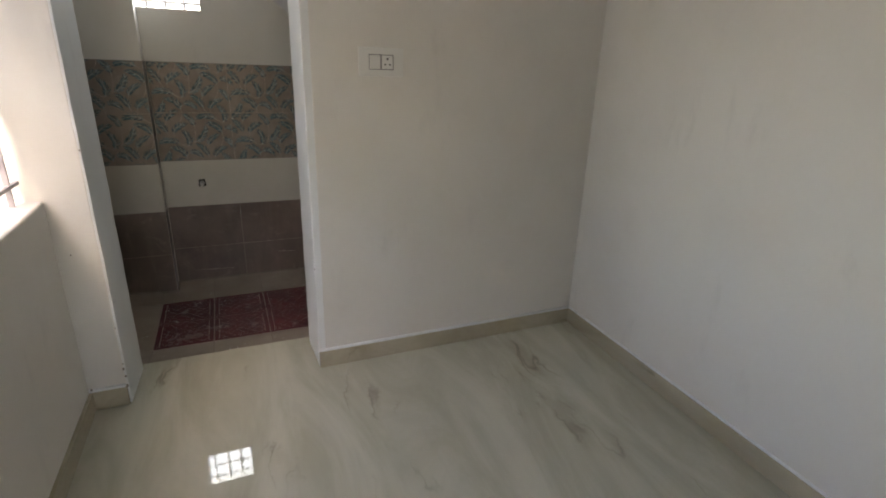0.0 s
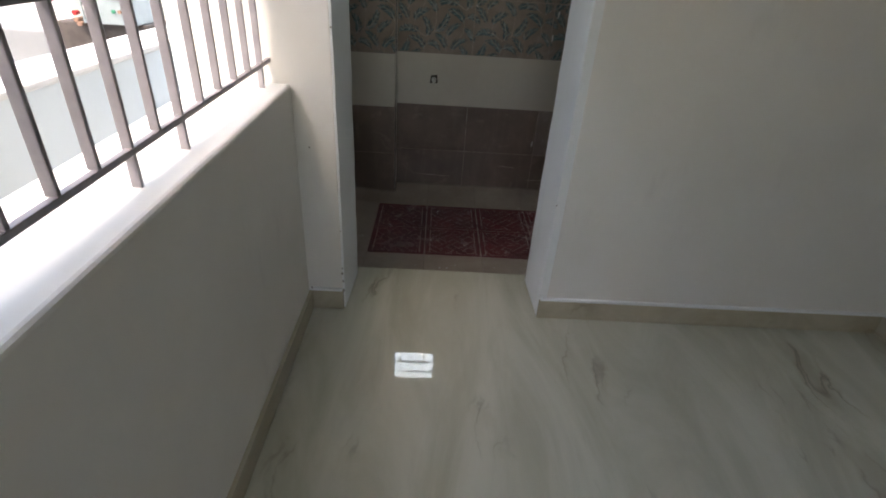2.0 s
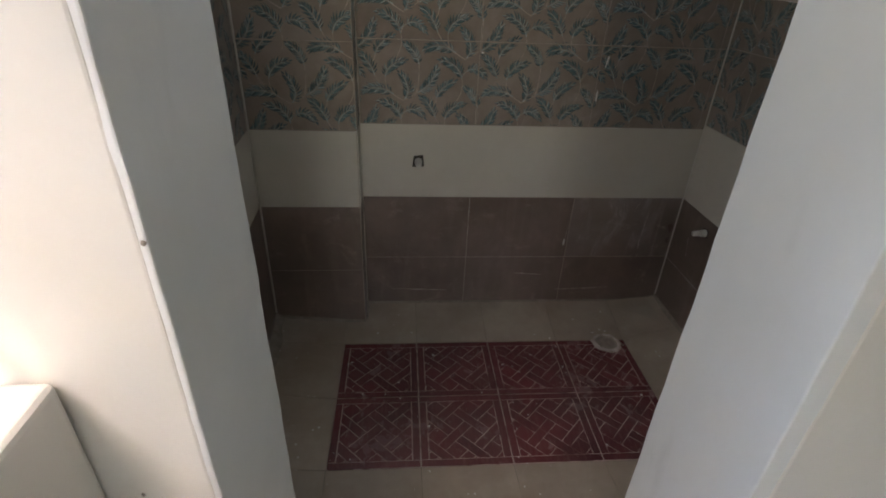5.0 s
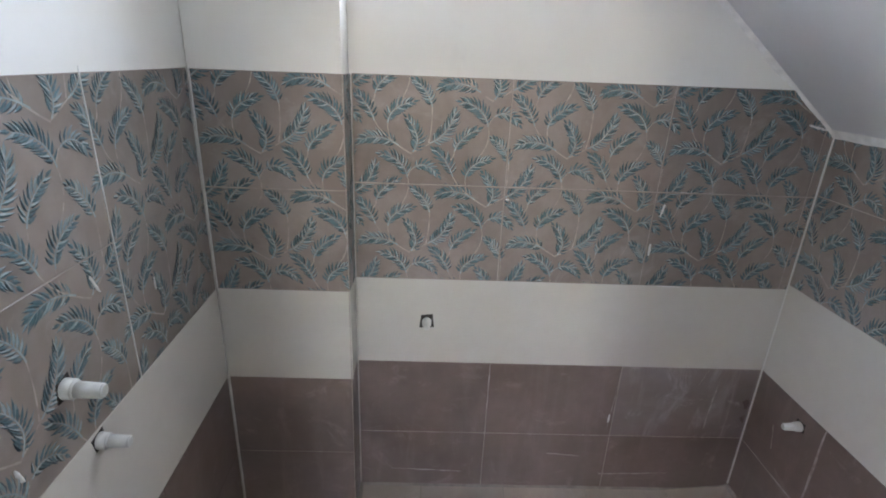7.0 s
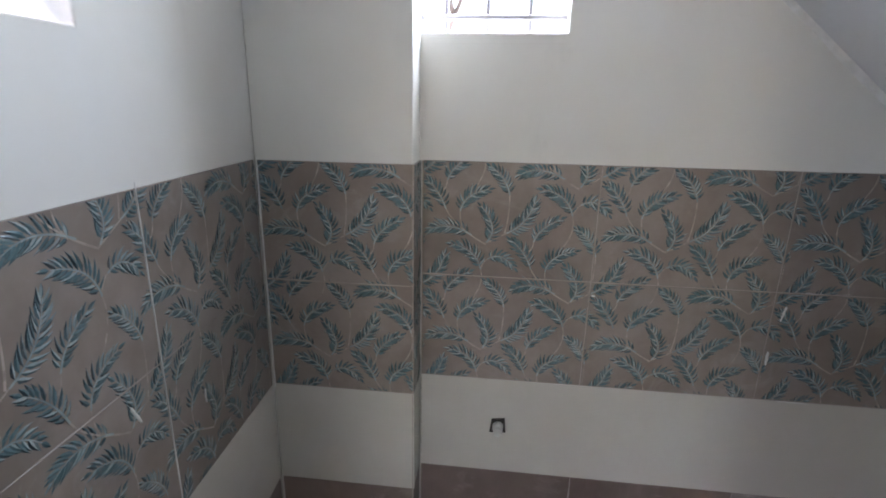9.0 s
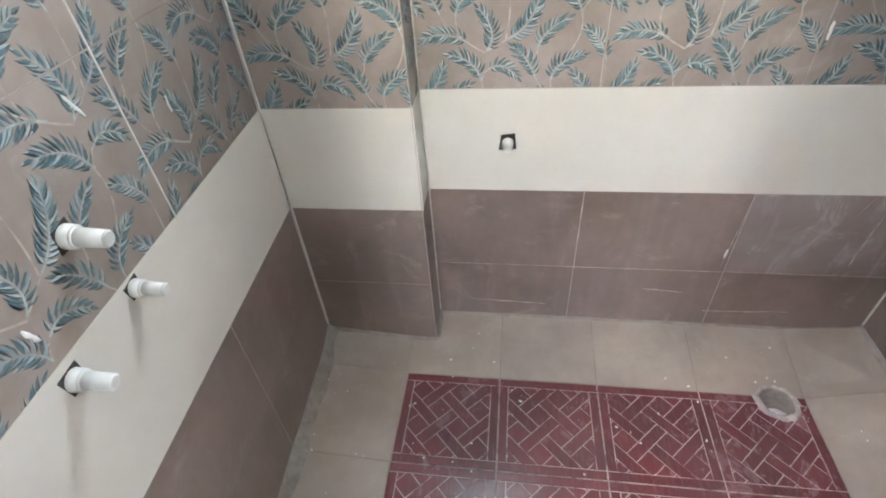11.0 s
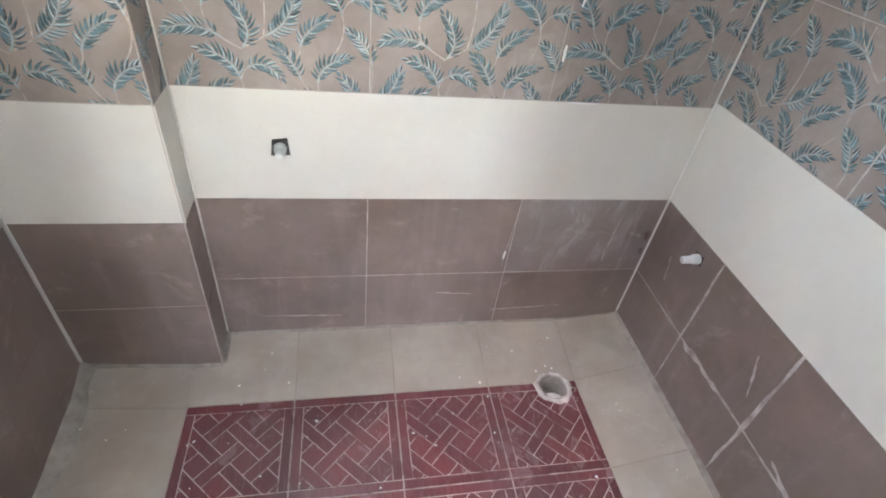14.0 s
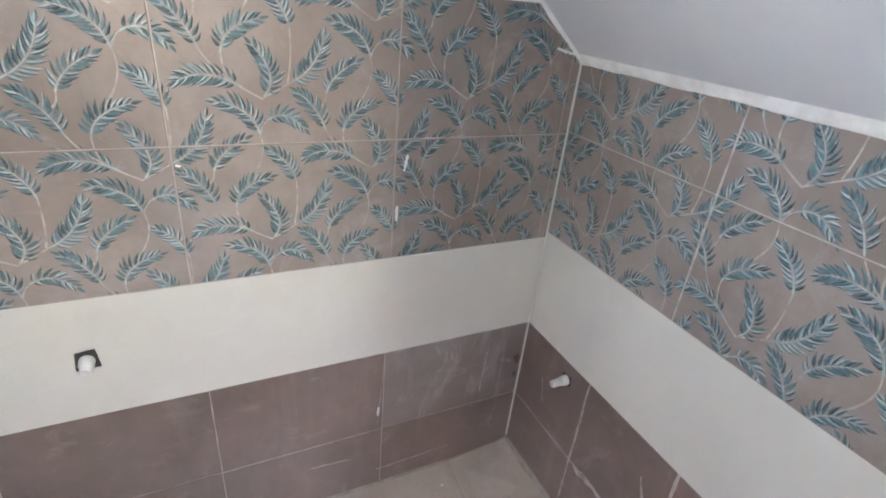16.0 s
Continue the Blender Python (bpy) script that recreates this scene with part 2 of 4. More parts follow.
MAROON_GATE = plain("dark_red_sheet", (0.22, 0.02, 0.03), (0.15, 0.015, 0.02), 0.5, 10)
BARK = plain("bark", (0.13, 0.10, 0.08), (0.07, 0.055, 0.045), 0.95, 12, bump=0.6)
LEAVES = plain("foliage", (0.06, 0.12, 0.03), (0.10, 0.16, 0.05), 0.7, 9)


# ---- builders ----
def put_mesh(name, bm, mats, parent=None, label=""):
    me = bpy.data.meshes.new(name)
    bm.to_mesh(me)
    bm.free()
    for m in mats if isinstance(mats, (list, tuple)) else [mats]:
        me.materials.append(m)
    ob = new(name, me)
    if parent is not None:
        ob.parent = parent
    if label:
        ob["label"] = label
    return ob


part = put_mesh


def to_mesh(bm, name, mats):
    me = bpy.data.meshes.new(name)
    bm.to_mesh(me)
    bm.free()
    for m in mats:
        me.materials.append(m)
    return me


def thing(name, x, y, z, label, category, group="", rz=0.0):
    e = new(name)
    e.matrix_world = pose(x, y, z, 0, 0, rz)
    e.empty_display_size = 0.05
    return tagged(e, label, category, group)


def add_box(bm, x0, x1, y0, y1, z0, z1, bevel=0.0, mat=0):
    m = Matrix.Translation(((x0 + x1) / 2, (y0 + y1) / 2, (z0 + z1) / 2)) @ Matrix.Diagonal((x1 - x0, y1 - y0, z1 - z0, 1))
    made = bmesh.ops.create_cube(bm, size=1, matrix=m)["verts"]
    faces = {f for v in made for f in v.link_faces}
    for f in faces:
        f.material_index = mat
    if bevel:
        edges = list({e for v in made for e in v.link_edges})
        bmesh.ops.bevel(bm, geom=edges, offset=bevel, segments=2, affect="EDGES", profile=0.6)
    return bm


def box_mesh(*a, bevel=0.0):
    return add_box(bmesh.new(), *a, bevel=bevel)


def add_tube(bm, a, b, r0, r1=None, seg=14, mat=0):
    r1 = r0 if r1 is None else r1
    a, b = Vector(a), Vector(b)
    m = Matrix.Translation((a + b) / 2) @ (b - a).to_track_quat("Z", "Y").to_matrix().to_4x4()
    made = bmesh.ops.create_cone(bm, cap_ends=True, segments=seg, radius1=r0, radius2=r1, depth=(b - a).length, matrix=m)["verts"]
    for f in {f for v in made for f in v.link_faces}:
        f.material_index = mat
        f.smooth = len(f.verts) == 4
    return bm


def holed_wall(name, cut_u, cut_v, holes, w0, w1, place, mats, label, bevel=0.006):
    """A wall with openings. cut_u and cut_v are the lines of its grid, holes the empty cells, place maps (u, v, w) to the world."""
    bm = bmesh.new()
    seen = {}

    def vert(u, v, w):
        key = (u, v, w)
        if key not in seen:
            seen[key] = bm.verts.new(place(u, v, w))
        return seen[key]

    nu, nv = len(cut_u) - 1, len(cut_v) - 1

    def solid(i, j):
        return 0 <= i < nu and 0 <= j < nv and (i, j) not in holes

    for i in range(nu):
        for j in range(nv):
            if not solid(i, j):
                continue
            a, b, c, d = cut_u[i], cut_u[i + 1], cut_v[j], cut_v[j + 1]
            for w in (w0, w1):
                bm.faces.new([vert(a, c, w), vert(b, c, w), vert(b, d, w), vert(a, d, w)])
            for di, dj, p, q in ((-1, 0, (a, c), (a, d)), (1, 0, (b, c), (b, d)), (0, -1, (a, c), (b, c)), (0, 1, (a, d), (b, d))):
                if not solid(i + di, j + dj):
                    bm.faces.new([vert(*p, w0), vert(*q, w0), vert(*q, w1), vert(*p, w1)])
    bmesh.ops.recalc_face_normals(bm, faces=bm.faces)
    ob = put_mesh(name, bm, mats)
    if bevel:
        mod = ob.modifiers.new("worn_edge", "BEVEL")
        mod.width, mod.segments, mod.limit_method, mod.angle_limit = bevel, 3, "ANGLE", radians(40)
    return tagged(ob, label, "wall", kind="structure")


# ---- plan ----
ROOM_L, ROOM_R, ROOM_B, ROOM_H, FZ = -0.537, 1.830, -1.8, 2.75, -0.055
FRONT, BATH_Y = 2.288, 2.550          # the two faces of the wall with the doorway
DOOR_L, DOOR_R, DOOR_H = -0.403, 0.417, 2.02
FLOOR_END = 2.601                     # the marble ends over the sunken floor
SILL, WIN_N, WIN_H, WALL_X = 0.824, 0.895, 2.10, -0.802
BL, BR, BB, BH = -0.688, 1.036, 3.715, 2.5   # bathroom tile faces and height
PIL_X, PIL_Y = -0.310, 3.610
Z1, Z2, Z3, Z4, Z5 = 0.143, 0.428, 0.724, 1.020, 1.315
PIT = -0.14
VX0, VX1, VZ0, VZ1 = -0.318, 0.020, 1.605, 1.975
SLOPE_Z, SLOPE = 1.200, 0.833

floor = put_mesh("floor", box_mesh(WALL_X, ROOM_R + 0.2, ROOM_B - 0.2, FLOOR_END, -0.20, FZ), MARBLE)
tagged(floor, "polished grey-cream veined marble floor", "floor", kind="structure")

wall_front = holed_wall("wall_north", [-0.9, DOOR_L, DOOR_R, 2.05], [-0.3, DOOR_H, 2.9], {(1, 0)}, FRONT, BATH_Y,
                        lambda u, v, w: (u, w, v), WALL, "off-white painted wall with an open doorway")


def sill_fall(y):
    """How far the sill and the bars have sunk towards the south."""
    return 0.020 * (1.92 - y)


wall_left = holed_wall("wall_west", [-2.0, WIN_N, FRONT - 0.001], [-0.4, SILL, WIN_H, 2.9], {(1, 1)}, ROOM_L, WALL_X,
                       lambda u, v, w: (w, u, v - (sill_fall(u) if v == SILL else 0.0)), WALL, "off-white painted wall with a window opening", 0.012)
EAST = Matrix.Translation((ROOM_R, FRONT, 0)) @ pose(0, 0, 0, 0, 0, -2.2) @ Matrix.Translation((-ROOM_R, -FRONT, 0))
bm = box_mesh(ROOM_R, ROOM_R + 0.2, ROOM_B - 0.2, FRONT + 0.02, -0.3, 2.9)
bmesh.ops.transform(bm, matrix=EAST, verts=bm.verts)
wall_right = put_mesh("wall_east", bm, WALL)
tagged(wall_right, "plain off-white painted wall", "wall", kind="structure")
# the opening is unseen, added to send daylight north through the doorway
wall_rear = holed_wall("wall_south", [WALL_X, -0.45, 0.25, ROOM_R], [-0.3, 1.0, 2.05, 2.9], {(1, 1)}, ROOM_B, ROOM_B - 0.2,
                       lambda u, v, w: (u, w, v), WALL, "off-white painted wall with an unseen window opening added for light")
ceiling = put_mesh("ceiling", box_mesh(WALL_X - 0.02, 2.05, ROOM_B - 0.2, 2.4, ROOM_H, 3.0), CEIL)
tagged(ceiling, "plain white ceiling slab with an added unseen eave", "ceiling", kind="structure")

# skirting of marble with a painted ledge above it
def skirting(x0, x1, y0, y1, m=None):
    bm = box_mesh(x0, x1, y0, y1, FZ + 0.0015, FZ + 0.086, bevel=0.0015)
    if m:
        bmesh.ops.transform(bm, matrix=m, verts=bm.verts)
    ob = put_mesh("baseboard", bm, SKIRT_SHADED)
    return tagged(ob, "veined marble skirting along the wall", "baseboard", kind="structure")


skirting(DOOR_R - 0.028, ROOM_R - 0.013, FRONT - 0.013, FRONT + 0.004)
skirting(ROOM_L + 0.013, DOOR_L - 0.001, FRONT - 0.013, FRONT + 0.004)
skirting(ROOM_R - 0.013, ROOM_R + 0.004, ROOM_B, FRONT + 0.004, EAST)
skirting(ROOM_L - 0.004, ROOM_L + 0.013, ROOM_B, FRONT + 0.004)
ledge = bmesh.new()
for x0, x1 in ((DOOR_R - 0.026, ROOM_R), (ROOM_L, DOOR_L - 0.004)):
    add_box(ledge, x0, x1, FRONT - 0.0135, FRONT + 0.003, FZ + 0.0865, FZ + 0.097, bevel=0.003)
edge = add_box(bmesh.new(), ROOM_R - 0.009, ROOM_R + 0.003, ROOM_B, FRONT - 0.011, FZ + 0.0865, FZ + 0.095, bevel=0.003)
bmesh.ops.transform(edge, matrix=EAST, verts=edge.verts)
tmp = bpy.data.meshes.new("ledge")
edge.to_mesh(tmp)
edge.free()
ledge.from_mesh(tmp)
bpy.data.meshes.remove(tmp)
trim = put_mesh("trim", ledge, PRIMER)
tagged(trim, "thin white plaster ledge over the skirting", "trim", kind="structure")
# whiter plaster lining of the doorway
lining = bmesh.new()
add_box(lining, DOOR_L - 0.006, DOOR_L + 0.006, FRONT + 0.0012, BATH_Y + 0.003, FZ + 0.001, DOOR_H - 0.001, bevel=0.003)
add_box(lining, DOOR_R - 0.030, DOOR_R + 0.006, FRONT + 0.0015, BATH_Y + 0.003, FZ + 0.001, DOOR_H - 0.001, bevel=0.003)
add_box(lining, DOOR_L + 0.004, DOOR_R - 0.031, FRONT + 0.004, BATH_Y + 0.003, DOOR_H - 0.004, DOOR_H + 0.004, bevel=0.003)
bmesh.ops.subdivide_edges(lining, edges=[e for e in lining.edges if abs(e.verts[0].co.z - e.verts[1].co.z) > 1.0], cuts=60)
for v in lining.verts:
    deep = max(0.0, v.co.y - FRONT) / (BATH_Y - FRONT)
    if DOOR_R - 0.035 < v.co.x < DOOR_R - 0.015:
        v.co.x -= 0.009 * deep
    elif DOOR_L + 0.003 < v.co.x < DOOR_L + 0.010 and v.co.z < DOOR_H - 0.01:
        v.co.x += 0.011 * deep
    if v.co.z < DOOR_H - 0.02:
        k = noise.noise((v.co.z * 9, v.co.y * 4, v.co.x * 3)) + 0.5 * noise.noise((v.co.z * 31, v.co.y * 4, 2.0))
        v.co.x += 0.0022 * k
        v.co.y += 0.0015 * noise.noise((v.co.z * 14, 7.0, v.co.x * 5))
for f in lining.faces:
    f.smooth = False
tagged(put_mesh("door_lining", lining, PRIMER), "white plastered doorway reveal without a door", "door frame", kind="structure")

# ---- bathroom shell ----
PAINT_OFF = 0.004
wall_bb = holed_wall("wall_bath_north", [-1.0, VX0, VX1, 1.3], [-0.35, VZ0, VZ1, 2.7], {(1, 1)}, BB + PAINT_OFF, 3.83,
                     lambda u, v, w: (u, w, v), WALL, "white wall tiled below with leaf, cream and brown tiles", 0.004)
LV0, LV1, LZ0, LZ1 = 2.83, 3.128, 1.536, 1.83
LEAN_W = 0.046
WU, WW = Vector((-LEAN_W, 1, 0)).normalized(), Vector((1, LEAN_W, 0)).normalized()
W_AT = Vector((BL + LEAN_W * PIL_Y, 0, 0))


def on_west(u, v, w=0.0):
    """The place u along the bathroom's west wall, v up, w off it."""
    p = W_AT + WU * u + WW * w
    return (p.x, p.y, v)


wall_bl = holed_wall("wall_bath_west", [BATH_Y + 0.002, LV0, LV1, 3.93], [-0.35, LZ0, LZ1, 2.7], {(1, 1)}, -PAINT_OFF, -0.125,
                     on_west, WALL, "white wall tiled below with leaf, cream and brown tiles", 0.004)
wall_br = put_mesh("wall_bath_east", box_mesh(BR + PAINT_OFF, 1.3, BATH_Y + 0.001, 3.93, -0.35, 2.7), WALL)
tagged(wall_br, "wall tiled with leaf, cream and brown tiles", "wall", kind="structure")
pillar = put_mesh("pillar", box_mesh(BL - 0.003, PIL_X - PAINT_OFF, PIL_Y + PAINT_OFF, BB + 0.003, -0.3, 2.55, bevel=0.003), WALL)
tagged(pillar, "square corner column, tiled below and painted white above", "column", kind="structure")
# the west end overhangs as an added, unseen eave that shades the side ventilator
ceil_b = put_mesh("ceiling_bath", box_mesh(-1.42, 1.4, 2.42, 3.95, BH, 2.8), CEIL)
tagged(ceil_b, "white ceiling slab with an added unseen eave", "ceiling", kind="structure")
# underside of the stair flight above
bm = bmesh.new()
top_x = BR - (BH + 0.1 - SLOPE_Z) / SLOPE
prof = [(BR + 0.05, SLOPE_Z - 0.05 * SLOPE), (top_x, BH + 0.1), (top_x + 0.3, BH + 0.1), (BR + 0.05, SLOPE_Z + 0.25)]
for y in (BATH_Y - 0.01, BB + 0.03):
    bm.faces.new([bm.verts.new((x, y, z)) for x, z in prof])
bm.verts.ensure_lookup_table()
for i in range(4):
    bm.faces.new([bm.verts[i], bm.verts[(i + 1) % 4], bm.verts[4 + (i + 1) % 4], bm.verts[4 + i]])
bmesh.ops.recalc_face_normals(bm, faces=bm.faces)
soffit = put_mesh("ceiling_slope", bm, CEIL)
tagged(soffit, "smooth white sloping underside of a stair", "ceiling", kind="structure")


# ---- tiles ----
def clip(poly, lines):
    """A polygon of (u, v, w) cut by half planes a*u + b*v <= c."""
    for a, b, c in lines:
        out = []
        for i, p in enumerate(poly):
            q = poly[(i + 1) % len(poly)]
            dp, dq = a * p[0] + b * p[1] - c, a * q[0] + b * q[1] - c
            if dp <= 0:
                out.append(p)
            if (dp < 0 < dq) or (dq < 0 < dp):
                k = dp / (dp - dq)
                out.append(tuple(p[n] + k * (q[n] - p[n]) for n in range(3)))
        poly = out
        if len(poly) < 3:
            return []
    return poly


def face(bm, poly, mat):
    f = bm.faces.new([bm.verts.new(p) for p in poly])
    f.material_index = mat


def slab(bm, poly, depth, chamfer=0.0012, mat=0):
    """A plate whose front lies in w = 0, with eased edges."""
    n = len(poly)
    cu, cv = sum(p[0] for p in poly) / n, sum(p[1] for p in poly) / n
    inner = []
    for u, v, *_ in poly:
        d = math.hypot(u - cu, v - cv) or 1
        inner.append(bm.verts.new((u - (u - cu) / d * chamfer, v - (v - cv) / d * chamfer, 0)))
    rim = [bm.verts.new((p[0], p[1], -chamfer * 0.6)) for p in poly]
    back = [bm.verts.new((p[0], p[1], -depth)) for p in poly]
    made = [bm.faces.new(inner), bm.faces.new(back[::-1])]
    for i in range(n):
        j = (i + 1) % n
        made.append(bm.faces.new([rim[i], rim[j], inner[j], inner[i]]))
        made.append(bm.faces.new([back[i], back[j], rim[j], rim[i]]))
    for f in made:
        f.material_index = mat


# the print repeats on a centred lattice of half tiles: fronds as base, middle and tip, in metres along and up the wall
FRONDS = [
    ((.258, 1.129), (.200, 1.158), (.152, 1.137)), ((.192, 1.193), (.174, 1.238), (.140, 1.266)), ((.228, 1.188), (.239, 1.229), (.296, 1.246)),
    ((.297, 1.111), (.322, 1.151), (.280, 1.203)), ((.346, 1.137), (.394, 1.164), (.411, 1.221)), ((.349, 1.234), (.337, 1.275), (.300, 1.302)),
    ((.284, 1.039), (.268, 1.088), (.210, 1.102)), ((.301, 1.067), (.335, 1.084), (.369, 1.048)), ((.414, 1.117), (.429, 1.153), (.475, 1.178)),
]
VINES = [((.192, 1.193), (.216, 1.146), (.294, 1.106)), ((.228, 1.188), (.227, 1.151), (.246, 1.133)), ((.349, 1.234), (.351, 1.176), (.341, 1.137)),
         ((.346, 1.137), (.324, 1.124), (.294, 1.108)), ((.284, 1.039), (.296, 1.002), (.268, .960)), ((.301, 1.067), (.289, 1.060), (.285, 1.042)),
         ((.414, 1.117), (.414, 1.100), (.404, 1.092))]
TW, TH = 0.440, 0.296


def bow_curve(a, mid, b):
    """A line from a to b that bows towards mid."""
    return a, tuple(0.62 * (2 * mid[n] - (a[n] + b[n]) / 2) + 0.38 * (a[n] + b[n]) / 2 for n in (0, 1)), b


def on_curve(c, t):
    s = 1 - t
    p = tuple(s * s * c[0][n] + 2 * s * t * c[1][n] + t * t * c[2][n] for n in (0, 1))
    d = tuple(2 * s * (c[1][n] - c[0][n]) + 2 * t * (c[2][n] - c[1][n]) for n in (0, 1))
    k = math.hypot(*d) or 1
    return p, (d[0] / k, d[1] / k)


def ribbon(out, c, w0, w1, mat, steps=7, lift=0.0009):
    last = None
    for i in range(steps + 1):
        t = i / steps
        p, d = on_curve(c, t)
        w = (w0 + (w1 - w0) * t) / 2
        now = ((p[0] - d[1] * w, p[1] + d[0] * w, lift), (p[0] + d[1] * w, p[1] - d[0] * w, lift))
        if last:
            out.append(([last[0], last[1], now[1], now[0]], mat))
        last = now


def print_of_tile():
    """Polygons of the leaf print of one tile's size, in metres along and up the wall."""
    rnd = random.Random(7)
    out = []
    for du, dv in ((0.0, 0.0), (TW / 2, TH / 2)):
        for vine in VINES:
            c = [(u + du, v + dv) for u, v in vine]
            ribbon(out, c, 0.0026, 0.0036, 4)
        for frond in FRONDS:
            c = bow_curve(*[(u + du, v + dv) for u, v in frond])
            size = sum(math.dist(on_curve(c, k / 8)[0], on_curve(c, k / 8 + 0.125)[0]) for k in range(8))
            count = max(8, int(size / 0.0092))
            for i in range(count + 1):
                t = 0.10 + 0.90 * i / count
                p, d = on_curve(c, t)
                full = min(1.0, 0.60 + 1.2 * t) * (1.0 - 0.40 * max(0.0, t - 0.6) / 0.4)
                for side in (-1, 1):
                    last = i == count
                    if last and side == 1:
                        break
                    turn = radians(0 if last else side * (74 - 36 * t) + rnd.uniform(-6, 6))
                    e = (d[0] * math.cos(turn) - d[1] * math.sin(turn), d[0] * math.sin(turn) + d[1] * math.cos(turn))
                    ln = (size * 0.185 + 0.0135) * full * rnd.uniform(0.88, 1.12)
                    nrm = (-e[1], e[0])
                    wide = 0.0036 * rnd.uniform(0.85, 1.15)
                    curl = side * 0.30 * ln * (0 if last else 1)

                    def at(k, off, lift):
                        return (p[0] + e[0] * ln * k + nrm[0] * (off - curl * k * k), p[1] + e[1] * ln * k + nrm[1] * (off - curl * k * k), lift)

                    spine = [at(0, 0, .0004), at(0.35, 0, .0012), at(0.7, 0, .0011), at(1, 0, .0004)]
                    # the side of a leaflet that looks up the wall is pale, the one that looks down is dark
                    up = 1 if nrm[1] > 0 else -1
                    for s in (-1, 1):
                        edge = [at(0.30, s * wide, .0003), at(0.66, s * wide * 0.72, .0003)]
                        k = rnd.random()
                        inner = (1 if k < 0.55 else 3) if s == up else (2 if k < 0.45 else 1)
                        outer = (1 if k < 0.45 else 3) if s == up else 2
                        out.append(([spine[0], edge[0], edge[1], spine[2], spine[1]], inner))
                        out.append(([edge[1], spine[3], spine[2]], outer))
            ribbon(out, c, 0.0036, 0.0012, 3, 8, 0.0014)
    return out


PRINT = print_of_tile()
LEAF_MATS = [LEAF_BG, TEAL, TEAL_DARK, TEAL_PALE, STEM]
shared = {}


def wall_tile(wall, basis, u0, u1, v0, v1, kind, extra=(), shift=(0.0, 0.0)):
    """A tile on a wall whose basis maps (u, v, w) to the world; extra cuts it, shift says where on the wall the print starts."""
    poly = clip([(u0, v0, 0), (u1, v0, 0), (u1, v1, 0), (u0, v1, 0)], extra)
    if len(poly) < 3:
        return
    key = (kind, tuple((round(p[0] - u0, 4), round(p[1] - v0, 4)) for p in poly), shift)
    if key not in shared:
        bm = bmesh.new()
        local = [(p[0] - u0, p[1] - v0, 0) for p in poly]
        slab(bm, local, 0.0038)
        bmesh.ops.recalc_face_normals(bm, faces=bm.faces)
        me = to_mesh(bm, "tile", [{"brown": BROWN, "hazy": BROWN_HAZY, "cream": CREAM, "slate": SLATE, "leaf": LEAF_BG}[kind]])
        print_me = None
        if kind == "leaf":
            bm = bmesh.new()
            lines, n = [], len(local)
            cu, cv = sum(p[0] for p in local) / n, sum(p[1] for p in local) / n
            for i in range(n):
                (a, b, _), (c, d, _) = local[i], local[(i + 1) % n]
                nu, nv = d - b, a - c
                k = math.hypot(nu, nv) or 1
                nu, nv = nu / k, nv / k
                if nu * (cu - a) + nv * (cv - b) > 0:
                    nu, nv = -nu, -nv
                lines.append((nu, nv, nu * a + nv * b - 0.0016))
            for pts, mat in PRINT:
                for ou in (-TW, 0, TW):
                    for ov in (-TH, 0, TH):
                        moved = [(p[0] + ou + shift[0], p[1] + ov + shift[1], p[2]) for p in pts]
                        if max(p[0] for p in moved) < 0 or min(p[0] for p in moved) > u1 - u0 or max(p[1] for p in moved) < 0 or min(p[1] for p in moved) > v1 - v0:
                            continue
                        cutp = clip(moved, lines)
                        if len(cutp) >= 3:
                            face(bm, cutp, mat)
            print_me = to_mesh(bm, "leaf_print", LEAF_MATS)
        shared[key] = (me, print_me)
    ob = new("tile", shared[key][0])
    ob.parent = wall
    ob.matrix_local = basis @ Matrix.Translation((u0, v0, 0))
    if shared[key][1]:
        pr = new("leaf_print", shared[key][1])
        pr.parent = ob
        tagged(pr, "embossed teal fern fronds on tan stems", kind="stuff")
    return ob


def basis_of(u, v, w, at):
    return Matrix(((u[0], v[0], w[0], at[0]), (u[1], v[1], w[1], at[1]), (u[2], v[2], w[2], at[2]), (0, 0, 0, 1)))


BACK = basis_of((1, 0, 0), (0, 0, 1), (0, -1, 0), (0, BB, 0))
LEFT = basis_of(WU, (0, 0, 1), WW, W_AT)
RIGHT = basis_of((0, -1, 0), (0, 0, 1), (-1, 0, 0), (BR, 0, 0))
PFRONT = basis_of((1, 0, 0), (0, 0, 1), (0, -1, 0), (0, PIL_Y, 0))
PSIDE = basis_of((0, 1, 0), (0, 0, 1), (1, 0, 0), (PIL_X, 0, 0))


def grout_sheet(wall, basis, poly):
    bm = bmesh.new()
    slab(bm, poly, 0.0026, 0.0002)
    bmesh.ops.recalc_face_normals(bm, faces=bm.faces)
    ob = put_mesh("grout", bm, GROUT, wall, "white cement grout between the tiles")
    ob.matrix_local = basis @ Matrix.Translation((0, 0, -0.0011))


